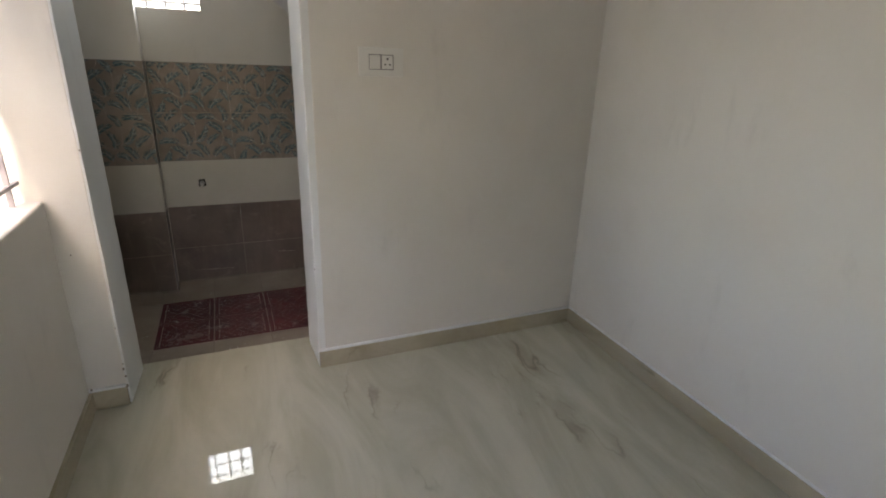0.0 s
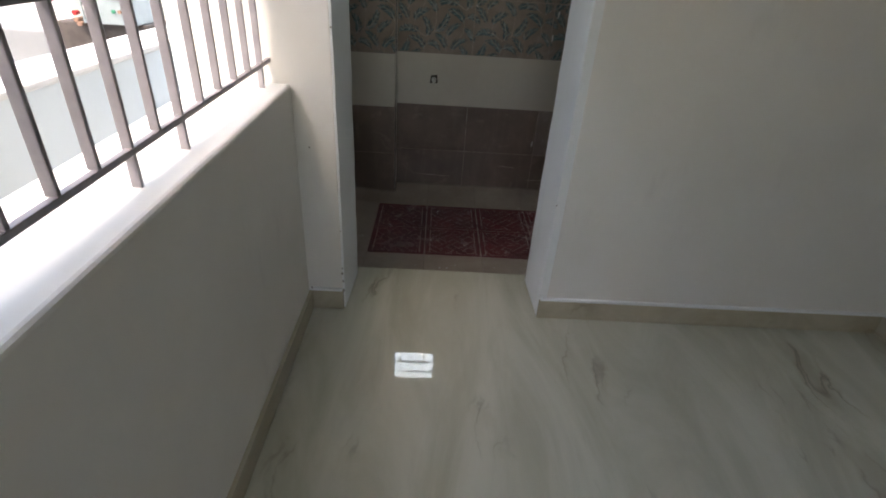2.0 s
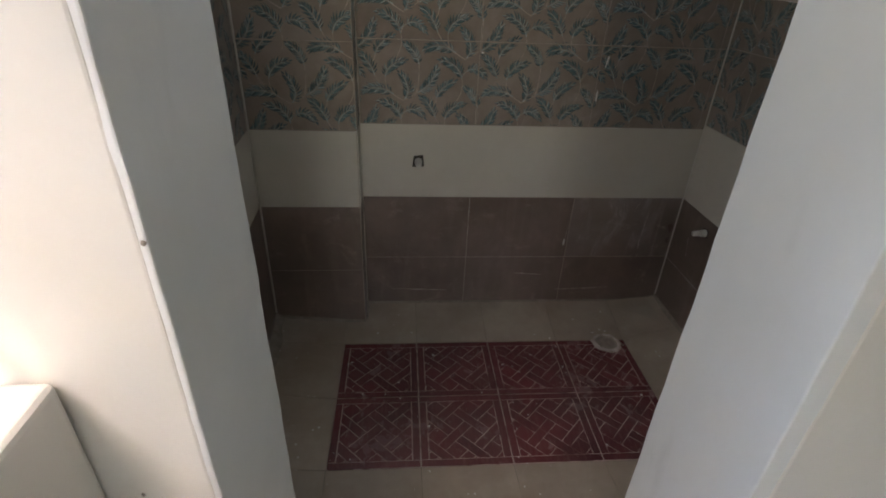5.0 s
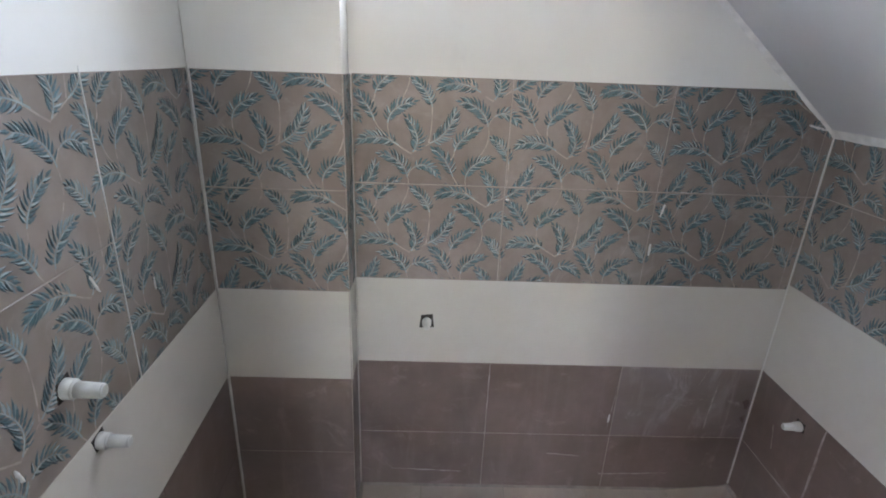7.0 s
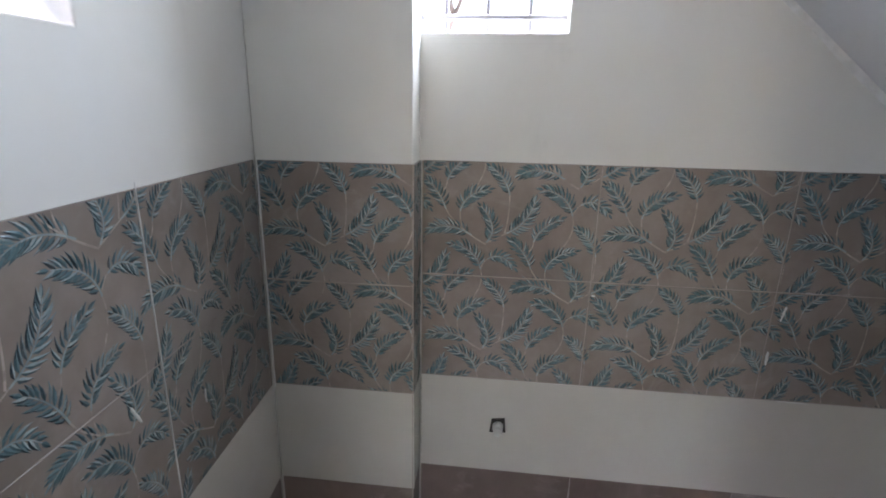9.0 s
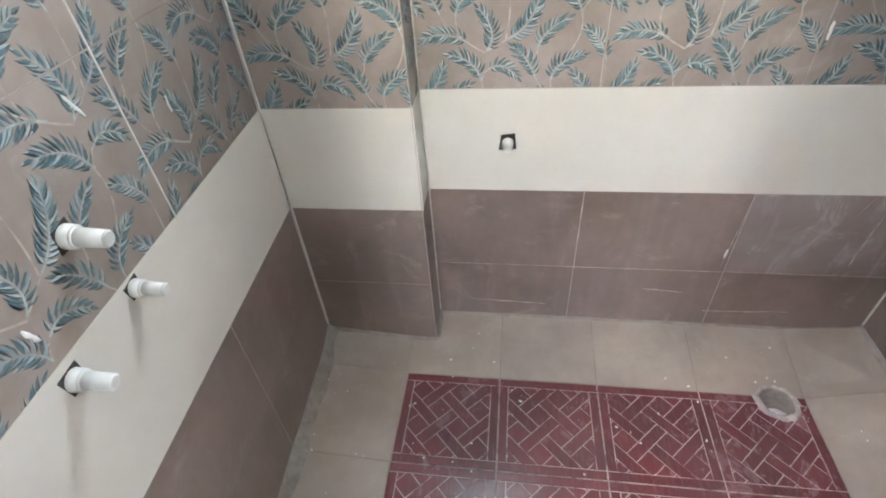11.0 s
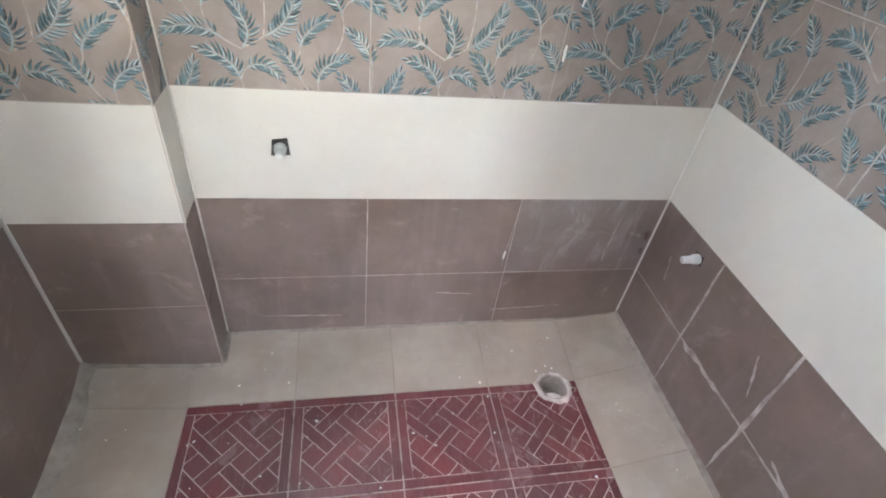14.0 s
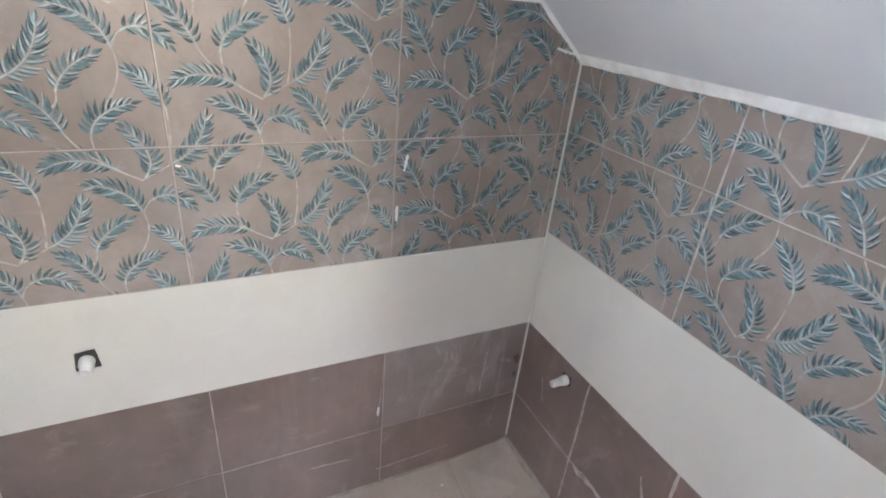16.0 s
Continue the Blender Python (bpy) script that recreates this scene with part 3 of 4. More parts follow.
def tile_wall(wall, basis, u0, u1, cols, extra=(), shift=(0.0, 0.0), up=0.0, bare=0.0, bed=0.0011):
    """Courses of brown, cream and leaf tiles. cols gives the vertical joints of each kind."""
    G = 0.0011
    grout_sheet(wall, basis, clip([(u0, -0.19, 0), (u1 - bare, -0.19, 0), (u1 - bare, Z5 - 0.002, 0), (u0, Z5 - 0.002, 0)], extra))
    for v0, v1, kind in ((-0.19, Z1, "brown"), (Z1, Z2, "brown"), (Z2, Z3 + up, "cream"), (Z3 + up, Z4 + 0.4 * up, "leaf"), (Z4 + 0.4 * up, Z5, "leaf")):
        rim = 0.0003 if kind == "cream" else 0.0015
        marks = [u0 + rim] + [c for c in cols[kind] if u0 + 0.01 < c < u1 - 0.01] + [u1 - rim]
        for a, b in zip(marks, marks[1:]):
            gap = 0.0004 if kind == "cream" else G
            # the print runs on over the joints: its start, brought next to this tile
            start = ((shift[0] - a) % TW - TW, (shift[1] - v0) % TH - 4 * TH) if kind == "leaf" else (0.0, 0.0)
            start = (round(start[0], 4), round(start[1], 4))
            made = kind
            if kind == "brown" and v1 == Z1 and -2.9 < a < -2.7:
                made = "slate"
            elif kind == "brown" and v0 == Z1 and a in cols.get("hazy", ()):
                made = "hazy"
            wall_tile(wall, basis, a + gap, b - gap, v0 + (min(gap, bed) if kind != "cream" else 0.0003), v1 - (0.0006 if kind == "cream" else min(gap, bed)), made, extra, start)


slope_cut = [(SLOPE, 1.0, SLOPE_Z + SLOPE * BR - 0.006)]

# ---- window grille ----
GX = -0.602
grille = thing("window_grille", GX, (WIN_N + FRONT) / 2, SILL, "grey-brown painted steel bar grille in the window", "window grille")
grille_inv = grille.matrix_world.inverted()


def grille_part(name, *a, bevel=0.002):
    ob = part(name, box_mesh(*a, bevel=bevel), GRILLE, grille)
    ob.matrix_parent_inverse = grille_inv
    return ob


H = 0.0068
for z in (0.892, 1.146, 1.62, 2.06):
    rail = box_mesh(GX - H, GX + H, WIN_N - 0.005, FRONT + 0.004, z - 0.0066, z + 0.0066, bevel=0.002)
    for v in rail.verts:
        v.co.z -= sill_fall(v.co.y)
    part("rail", rail, GRILLE, grille).matrix_parent_inverse = grille_inv
y = 2.210
n = 0
while y > WIN_N + 0.02:
    bottom = (SILL - 0.004 if n in (0, 5, 7, 12) else 0.8975) - sill_fall(y)
    grille_part("bar", GX - 0.0125, GX + H - 0.0006, y - 0.0044, y + 0.0044, bottom, WIN_H + 0.002)
    y -= 0.107 if n < 5 else 0.0985
    n += 1

# ---- switch plate ----
plate = thing("switch_plate", 0.705, FRONT, 1.337, "ivory plastic plate with a switch and a socket", "switch")
sp = plate.matrix_world.inverted()


def plate_part(name, bm, m, label=""):
    ob = part(name, bm, m, plate, label)
    ob.matrix_parent_inverse = sp
    return ob


PX, PZ = 0.705, 1.337
plate_part("plate", box_mesh(PX - 0.096, PX + 0.096, FRONT - 0.009, FRONT + 0.002, PZ - 0.057, PZ + 0.057, bevel=0.004), PLASTIC)
# grey plate whose rim paints the shaded gaps round the two inserts
plate_part("gap_shade_plate", box_mesh(PX - 0.054, PX + 0.052, FRONT - 0.0098, FRONT - 0.004, PZ - 0.030, PZ + 0.030, bevel=0.001), GREY_WALL)
plate_part("rocker", box_mesh(PX - 0.051, PX - 0.005, FRONT - 0.013, FRONT - 0.006, PZ - 0.027, PZ + 0.027, bevel=0.003), PLASTIC)
plate_part("socket", box_mesh(PX + 0.001, PX + 0.049, FRONT - 0.0125, FRONT - 0.006, PZ - 0.027, PZ + 0.027, bevel=0.003), PLASTIC_SHINY, "glossy socket insert")
# flat black discs paint the dark inside of the pin holes
pins = bmesh.new()
for dx, dz, r in ((0.0, 0.013, 0.0045), (-0.010, -0.009, 0.0035), (0.010, -0.009, 0.0035)):
    add_tube(pins, (PX + 0.025 + dx, FRONT - 0.0122, PZ + dz), (PX + 0.025 + dx, FRONT - 0.0131, PZ + dz), r)
plate_part("pin_hole_discs", pins, BLACK)

# ---- bathroom vents ----
def vent_bars(name, ups, downs, origin, label):
    v = thing(name, *origin, label, "window grille")
    inv = v.matrix_world.inverted()
    for nm, a, b in [("upright_bar", *u) for u in ups] + [("cross_bar", *d) for d in downs]:
        ob = part(nm, add_tube(bmesh.new(), a, b, 0.0065, seg=8), GRILLE, v)
        ob.matrix_parent_inverse = inv
    return v


VY = 3.765
vw, vh = VX1 - VX0, VZ1 - VZ0
vent_bars("vent_grille",
          [((VX0 + vw * k, VY, VZ0 - 0.003), (VX0 + vw * k, VY, VZ1 + 0.003)) for k in (0.17, 0.46, 0.75)],
          [((VX0 - 0.003, VY - 0.009, VZ0 + vh * k), (VX1 + 0.003, VY - 0.009, VZ0 + vh * k)) for k in (0.10, 0.42, 0.74)],
          ((VX0 + VX1) / 2, VY, VZ0), "thin dark iron bars in the small back ventilator")
lw, lh = LV1 - LV0, LZ1 - LZ0
vent_bars("vent_grille",
          [(on_west(LV0 + lw * k, LZ0 - 0.003, -0.055), on_west(LV0 + lw * k, LZ1 + 0.003, -0.055)) for k in (0.22, 0.5, 0.78)],
          [(on_west(LV0 - 0.003, LZ0 + lh * k, -0.049), on_west(LV1 + 0.003, LZ0 + lh * k, -0.049)) for k in (0.15, 0.55, 0.93)],
          on_west((LV0 + LV1) / 2, LZ0, -0.055), "thin dark iron bars in the side ventilator")

# ---- water outlets ----
def outlet(at, rz, size, label, hang=0.0, reach=0.92, cut=0.82):
    """A capped pipe end over a dark plate for the hole's shade; it points along its own -y."""
    t = thing("water_outlet", *at, label, "pipe plug", "capped water outlets in the tiles", rz)
    t.matrix_world = t.matrix_world @ pose(0, 0, 0, hang, 0, 0)
    rnd = random.Random(int(at[1] * 1000))
    bm = bmesh.new()
    pts = [(size * 0.80 * rnd.uniform(0.85, 1.15) * math.cos(a), size * 0.80 * rnd.uniform(0.85, 1.15) * math.sin(a)) for a in [radians(45 + 90 * k + rnd.uniform(-8, 8)) for k in range(4)]]
    slab(bm, [(p[0] * 1.25 * cut, p[1] * 1.25 * cut, 0) for p in pts], 0.003, 0.0005)
    bmesh.ops.recalc_face_normals(bm, faces=bm.faces)
    hole = part("hole_shade_plate", bm, HOLE_SHADE, t, "ragged dark plate coloured as the shade in a tile hole")
    hole.matrix_local = pose(0, 0, 0, 90 - hang, 0, 0) @ Matrix.Translation((0, 0, 0.0016))
    r = size * 0.55
    collar = part("collar", add_tube(add_tube(bmesh.new(), (0, 0.004, 0), (0, -0.016, 0), r * 1.05, r * 1.0, 16), (0, -0.016, 0), (0, -0.020, 0), r * 1.0, r * 0.7, 16), PVC, t)
    nozzle = bmesh.new()
    long = 0.062 * size / 0.03 * reach
    add_tube(nozzle, (0, -0.019, 0), (0, -long, 0), r * 0.80, r * 0.72, 20)
    add_tube(nozzle, (0, -long, 0), (0, -long - 0.003, 0), r * 0.72, r * 0.56, 20)
    part("plug", nozzle, PVC, t, "tapered white plastic plug")
    return t


outlet(on_west(2.985, 0.845), 92.6, 0.031, "white plastic capped pipe end in the leaf tiles", 4)
outlet(on_west(3.030, 0.702), 92.6, 0.027, "white plastic capped pipe end at the cream tile edge", 3)
outlet(on_west(2.868, 0.690), 92.6, 0.030, "white plastic capped pipe end at the cream tile edge", 3)
outlet((BR, 3.505, 0.372), -90, 0.026, "white plastic capped pipe end in the brown tiles", 2)
outlet((-0.088, BB, 0.578), 0, 0.026, "short white capped pipe end in a square hole", 7, 0.62, 1.15)

# ---- drain ----
DX, DY = 0.724, 3.462
drain = thing("floor_drain", DX, DY, PIT, "open round floor drain with a rough mortar rim", "drain")
rnd = random.Random(3)
def drain_part(name, profile, material, ragged, label=""):
    """A ring turned from a profile of radius and height, with a ragged outline."""
    bm = bmesh.new()
    rings = []
    for r, z in profile:
        row = []
        for k in range(48):
            a = 2 * math.pi * k / 48
            j = 1 + ragged * (noise.noise((math.cos(a) * 2, math.sin(a) * 2, r * 30)) + 0.6 * noise.noise((math.cos(a) * 6, math.sin(a) * 6, r * 50)))
            up = 0.05 * ragged * noise.noise((math.cos(a) * 4, math.sin(a) * 4, r * 90))
            row.append(bm.verts.new((DX + r * j * math.cos(a), DY + r * j * math.sin(a), PIT + z + up)))
        rings.append(row)
    for a, b in zip(rings, rings[1:]):
        for k in range(48):
            bm.faces.new([a[k], a[(k + 1) % 48], b[(k + 1) % 48], b[k]]).smooth = True
    if profile[0][1] < -0.05:
        bm.faces.new(rings[0])
    bmesh.ops.recalc_face_normals(bm, faces=bm.faces)
    ob = part(name, bm, material, drain, label)
    ob.matrix_parent_inverse = drain.matrix_world.inverted()


drain_part("pipe", ((0.043, -0.085), (0.0435, -0.004), (0.0435, 0.003), (0.047, 0.003)), MORTAR, 0.0, "grey pipe mouth")
drain_part("rim", ((0.0465, -0.002), (0.0470, 0.0062), (0.0525, 0.0072), (0.0590, 0.0035), (0.0665, -0.0015)), SMEAR, 0.10, "ragged pale cement rim")
crumbs = bmesh.new()
for k in range(26):
    a, d = rnd.uniform(-0.9, 2.0), rnd.uniform(0.056, 0.088)
    c = rnd.uniform(0.0018, 0.0042)
    bmesh.ops.create_icosphere(crumbs, subdivisions=1, radius=c, matrix=Matrix.Translation((DX + d * math.cos(a), DY + d * math.sin(a), PIT + 0.003)) @ Matrix.Diagonal((rnd.uniform(0.8, 1.6), 1, 0.6, 1)))
ob = tagged(part("crumbs", crumbs, MORTAR, drain, "crumbs of cement beside the rim"), kind="stuff")
ob.matrix_parent_inverse = drain.matrix_world.inverted()
lump = bmesh.new()
bmesh.ops.create_icosphere(lump, subdivisions=3, radius=0.03, matrix=Matrix.Translation((DX + 0.008, DY - 0.014, PIT - 0.058)) @ Matrix.Diagonal((1.1, 0.9, 0.75, 1)))
for v in lump.verts:
    v.co += 0.006 * noise.noise_vector(v.co * 45)
ob = part("debris", lump, WHITE_CEMENT, drain, "lump of white cement in the pipe")
ob.matrix_parent_inverse = drain.matrix_world.inverted()

# ---- bathroom floor ----
MX0, MX1, MY0, MY1 = -0.391, 0.806, 2.882, 3.482
PITCH = (MX1 - MX0) / 4


def pit_z(x, y):
    east, ends = max(0.30 * (x - MX1), 0.0), max(0.10 * (MY0 - y), 0.20 * (y - MY1), 0.0)
    return PIT + max(0.10 * (MX0 - x), 0.0) + max(east, ends)


def holed_slab(bm_in, name, mats, depth=0.16):
    """Cuts the drain's bore out of a piece and hands back the mesh."""
    me = bpy.data.meshes.new(name)
    bm_in.to_mesh(me)
    bm_in.free()
    for m in mats:
        me.materials.append(m)
    ob = new("bore_work", me)
    cutter_bm = add_tube(bmesh.new(), (DX, DY, PIT - depth), (DX, DY, PIT + 0.05), 0.053, seg=32)
    cme = bpy.data.meshes.new("bore_cut")
    cutter_bm.to_mesh(cme)
    cutter_bm.free()
    cut = new("bore_cut", cme)
    mod = ob.modifiers.new("bore", "BOOLEAN")
    mod.operation, mod.object, mod.solver = "DIFFERENCE", cut, "EXACT"
    bpy.context.view_layer.update()
    res = bpy.data.meshes.new_from_object(ob.evaluated_get(bpy.context.evaluated_depsgraph_get()))
    bpy.data.objects.remove(ob)
    bpy.data.objects.remove(cut)
    res.name = name
    return res


base = bmesh.new()
gx, gy = [BL - 0.05, MX0, MX1, BR + 0.05], [2.58, MY0, MY1, BB + 0.05]
bot = {}
for i in range(3):
    for j in range(3):
        q = [(gx[i], gy[j]), (gx[i + 1], gy[j]), (gx[i + 1], gy[j + 1]), (gx[i], gy[j + 1])]
        for top in (1, 0):
            vs = []
            for p in q:
                key = (*p, top)
                if key not in bot:
                    bot[key] = base.verts.new((p[0], p[1], pit_z(*p) - 0.0022 if top else -0.32))
                vs.append(bot[key])
            base.faces.new(vs)
for i in range(3):
    for a, b in (((gx[i], gy[0]), (gx[i + 1], gy[0])), ((gx[i], gy[3]), (gx[i + 1], gy[3])), ((gx[0], gy[i]), (gx[0], gy[i + 1])), ((gx[3], gy[i]), (gx[3], gy[i + 1]))):
        base.faces.new([bot[(*a, 0)], bot[(*b, 0)], bot[(*b, 1)], bot[(*a, 1)]])
bmesh.ops.recalc_face_normals(base, faces=base.faces)
floor_b = new("floor_bath", holed_slab(base, "floor_bath", [FLOOR_GROUT], 0.12))
tagged(floor_b, "sunken bathroom floor of beige and maroon tiles", "floor", kind="structure")


def around_bore(poly, cu, cv, rad):
    """The parts of a polygon that lie outside an octagon round (cu, cv)."""
    out = []
    for k in range(8):
        a = math.pi / 4 * k
        h = math.pi / 8
        lines = [(-math.cos(a), -math.sin(a), -(math.cos(a) * cu + math.sin(a) * cv + rad))]
        for side in (-1, 1):
            b = a + side * h
            nu, nv = -math.sin(b) * side, math.cos(b) * side
            lines.append((nu, nv, nu * cu + nv * cv))
        p = clip(poly, lines)
        if len(p) >= 3:
            out.append(p)
    return out


def maroon_mesh(bore=None):
    """A tile with a woven basket pattern of bars and squares between dusty grooves."""
    s, g = PITCH - 0.0016, 0.0014
    bm = bmesh.new()
    whole = [(0, 0, 0), (s, 0, 0), (s, s, 0), (0, s, 0)]
    for piece in (around_bore(whole, *bore) if bore else [whole]):
        slab(bm, piece, 0.008, 0.0002 if bore else 0.0006, 0)

    def plate_of(poly):
        n = len(poly)
        cu, cv = sum(p[0] for p in poly) / n, sum(p[1] for p in poly) / n
        lines = []
        for i in range(n):
            a, b = poly[i], poly[(i + 1) % n]
            nu, nv = b[1] - a[1], a[0] - b[0]
            k = math.hypot(nu, nv)
            if k < 1e-5:
                continue
            nu, nv = nu / k, nv / k
            if nu * (cu - a[0]) + nv * (cv - a[1]) > 0:
                nu, nv = -nu, -nv
            lines.append((nu, nv, nu * a[0] + nv * a[1] - g))
        p = clip([(p[0], p[1], 0) for p in poly], lines)
        if len(p) < 3:
            return
        for piece in (around_bore(p, *bore) if bore else [p]):
            raise_plate(piece)

    def raise_plate(p):
        top = [bm.verts.new((q[0], q[1], 0.0010)) for q in p]
        low = [bm.verts.new((q[0], q[1], -0.0002)) for q in p]
        bm.faces.new(top).material_index = 1
        for i in range(len(p)):
            bm.faces.new([low[i], low[(i + 1) % len(p)], top[(i + 1) % len(p)], top[i]]).material_index = 1

    b = 0.026
    plate_of([(0, 0), (s, 0), (s, b), (0, b)])
    plate_of([(0, s - b), (s, s - b), (s, s), (0, s)])
    plate_of([(0, b), (b, b), (b, s - b), (0, s - b)])
    plate_of([(s - b, b), (s, b), (s, s - b), (s - b, s - b)])
    inner = [(1, 0, s - b), (-1, 0, -b), (0, 1, s - b), (0, -1, -b)]
    w, h = 0.033, 0.053
    p = w + h
    c45 = math.sqrt(0.5)

    def turned(pts):
        return clip([(s / 2 + c45 * (x - y), s / 2 + c45 * (x + y), 0) for x, y in pts], inner)

    for i in range(-3, 4):
        for j in range(-3, 4):
            x, y = (i + 0.5) * p, j * p
            a, bb = (w / 2 + h, w / 2) if (i + j) % 2 else (w / 2, w / 2 + h)
            for poly in (turned([(x - a, y - bb), (x + a, y - bb), (x + a, y + bb), (x - a, y + bb)]),
                         turned([(x + w / 2, y + w / 2), (x + w / 2 + h, y + w / 2), (x + w / 2 + h, y + w / 2 + h), (x + w / 2, y + w / 2 + h)])):
                if len(poly) >= 3:
                    plate_of([q[:2] for q in poly])
    bmesh.ops.recalc_face_normals(bm, faces=bm.faces)
    return bm


maroon = to_mesh(maroon_mesh(), "tile", [GROOVE, MAROON])
for i in range(4):
    for j in range(2):
        x, y = MX0 + i * PITCH + 0.0008, MY0 + j * PITCH + 0.0008
        if i == 3 and j == 1:
            ob = new("tile", to_mesh(maroon_mesh((DX - x, DY - y, 0.054)), "tile", [GROOVE, MAROON]))
            ob.location = (x, y, PIT)
        else:
            ob = new("tile", maroon)
            ob.location = (x, y, PIT)
        ob.parent = floor_b
        ob["label"] = "maroon floor tile with a woven basket pattern"

xs = [BL + 0.004, MX0] + [MX0 + PITCH * k for k in (1, 2, 3)] + [MX1, BR - 0.004]
ys = [FLOOR_END + 0.002, MY0, MY0 + PITCH, MY1, BB - 0.004]
for i in range(len(xs) - 1):
    for j in range(len(ys) - 1):
        if MX0 - 0.01 < xs[i] < MX1 - 0.01 and MY0 - 0.01 < ys[j] < MY1 - 0.01:
            continue
        if ys[j + 1] - ys[j] < 0.03:
            continue
        g = 0.0012
        q = [(xs[i] + g, ys[j] + g), (xs[i + 1] - g, ys[j] + g), (xs[i + 1] - g, ys[j + 1] - g), (xs[i] + g, ys[j + 1] - g)]
        bm = bmesh.new()
        top = [bm.verts.new((*p, pit_z(*p))) for p in q]
        low = [bm.verts.new((*p, pit_z(*p) - 0.008)) for p in q]
        bm.faces.new(top)
        bm.faces.new(low[::-1])
        for k in range(4):
            bm.faces.new([low[k], low[(k + 1) % 4], top[(k + 1) % 4], top[k]])
        bmesh.ops.recalc_face_normals(bm, faces=bm.faces)
        near = abs((q[0][0] + q[2][0]) / 2 - DX) < 0.35 and abs((q[0][1] + q[2][1]) / 2 - DY) < 0.35
        me = holed_slab(bm, "tile", [FLOOR_TILE]) if near else to_mesh(bm, "tile", [FLOOR_TILE])
        ob = new("tile", me)
        ob.parent = floor_b

# cement left along the foot of the walls
fil = bmesh.new()
rnd = random.Random(11)


def fillet(a, b, inward, width, height):
    n = 40
    rows = []
    for k in range(n + 1):
        t = k / n
        x, y = a[0] + (b[0] - a[0]) * t, a[1] + (b[1] - a[1]) * t
        j = 1 + 0.45 * noise.noise((x * 14, y * 14, 2.0))
        wd, ht = width * j, height * (1 + 0.5 * noise.noise((x * 9, y * 9, 7.0)))
        fx, fy = x + inward[0] * wd, y + inward[1] * wd
        mx, my = x + inward[0] * wd * 0.35, y + inward[1] * wd * 0.35
        rows.append([fil.verts.new((x - inward[0] * 0.003, y - inward[1] * 0.003, pit_z(x, y) + ht)), fil.verts.new((mx, my, pit_z(mx, my) + ht * 0.35)), fil.verts.new((fx, fy, pit_z(fx, fy) - 0.0005))])
    for p, q in zip(rows, rows[1:]):
        for c in (0, 1):
            fil.faces.new([p[c], q[c], q[c + 1], p[c + 1]]).smooth = True


fillet(on_west(2.60, 0)[:2], (BL, PIL_Y), (1, 0), 0.036, 0.020)
fillet((BL, PIL_Y), (PIL_X, PIL_Y), (0, -1), 0.010, 0.010)
fillet((PIL_X, PIL_Y), (PIL_X, BB), (1, 0), 0.012, 0.012)
fillet((PIL_X, BB), (BR, BB), (0, -1), 0.008, 0.007)
fillet((BR, BB), (BR, 2.60), (-1, 0), 0.013, 0.012)
bmesh.ops.recalc_face_normals(fil, faces=fil.faces)
part("mortar_fillet", fil, MORTAR, floor_b, "rough grey cement left along the tile edges")

# flecks of dried cement
specks = bmesh.new()
rnd = random.Random(5)
for k in range(150):
    x, y = rnd.uniform(BL + 0.04, BR - 0.04), rnd.uniform(2.62, BB - 0.05)
    if y > PIL_Y - 0.02 and x < PIL_X + 0.02:
        continue
    r = rnd.choice((0.0012, 0.0016, 0.002, 0.003, 0.0042)) * rnd.uniform(0.7, 1.2)
    bmesh.ops.create_icosphere(specks, subdivisions=1, radius=r, matrix=Matrix.Translation((x, y, pit_z(x, y) + 0.0008)) @ pose(0, 0, 0, 0, 0, rnd.uniform(0, 180)) @ Matrix.Diagonal((rnd.uniform(0.8, 1.7), 1, 0.4, 1)))
tagged(put_mesh("cement_flecks", specks, WHITE_CEMENT), "small white flecks of dried cement on the tiles", "debris", kind="stuff")

# white fillet of plaster between the sloping ceiling and the tiles
sm = bmesh.new()
n = 60
rows = []
for k in range(n + 1):
    y = BATH_Y + (BB - BATH_Y) * k / n
    h = 0.011 * (1 + 0.35 * noise.noise((y * 11, 3.0, 0.5)))
    rows.append([sm.verts.new((BR + 0.002, y, SLOPE_Z - h)), sm.verts.new((BR - 0.006, y, SLOPE_Z - h * 0.5)), sm.verts.new((BR - 0.011, y, SLOPE_Z + 0.003)), sm.verts.new((BR - 0.016 - 0.3 * h, y, SLOPE_Z + (0.016 + 0.3 * h) * SLOPE + 0.001))])
for p, q in zip(rows, rows[1:]):
    for c in range(3):
        sm.faces.new([p[c], q[c], q[c + 1], p[c + 1]]).smooth = True
rows = []
for k in range(n + 1):
    x = BR - 0.75 * k / n
    z = SLOPE_Z + SLOPE * (BR - x)
    h = 0.008 * (1 + 0.6 * noise.noise((x * 13, 1.0, 4.5)))
    rows.append([sm.verts.new((x - h, BB + 0.001 + (0.004 if z > Z5 else 0), z - h)), sm.verts.new((x - 0.3 * h, BB - 0.004, z - 0.3 * h)), sm.verts.new((x, BB - 0.008, z + 0.001))])
for p, q in zip(rows, rows[1:]):
    for c in range(2):
        sm.faces.new([p[c], q[c], q[c + 1], p[c + 1]]).smooth = True
bmesh.ops.recalc_face_normals(sm, faces=sm.faces)
tagged(put_mesh("trim", sm, WHITE_CEMENT), "rough white plaster line under the sloping ceiling", "trim", kind="structure")

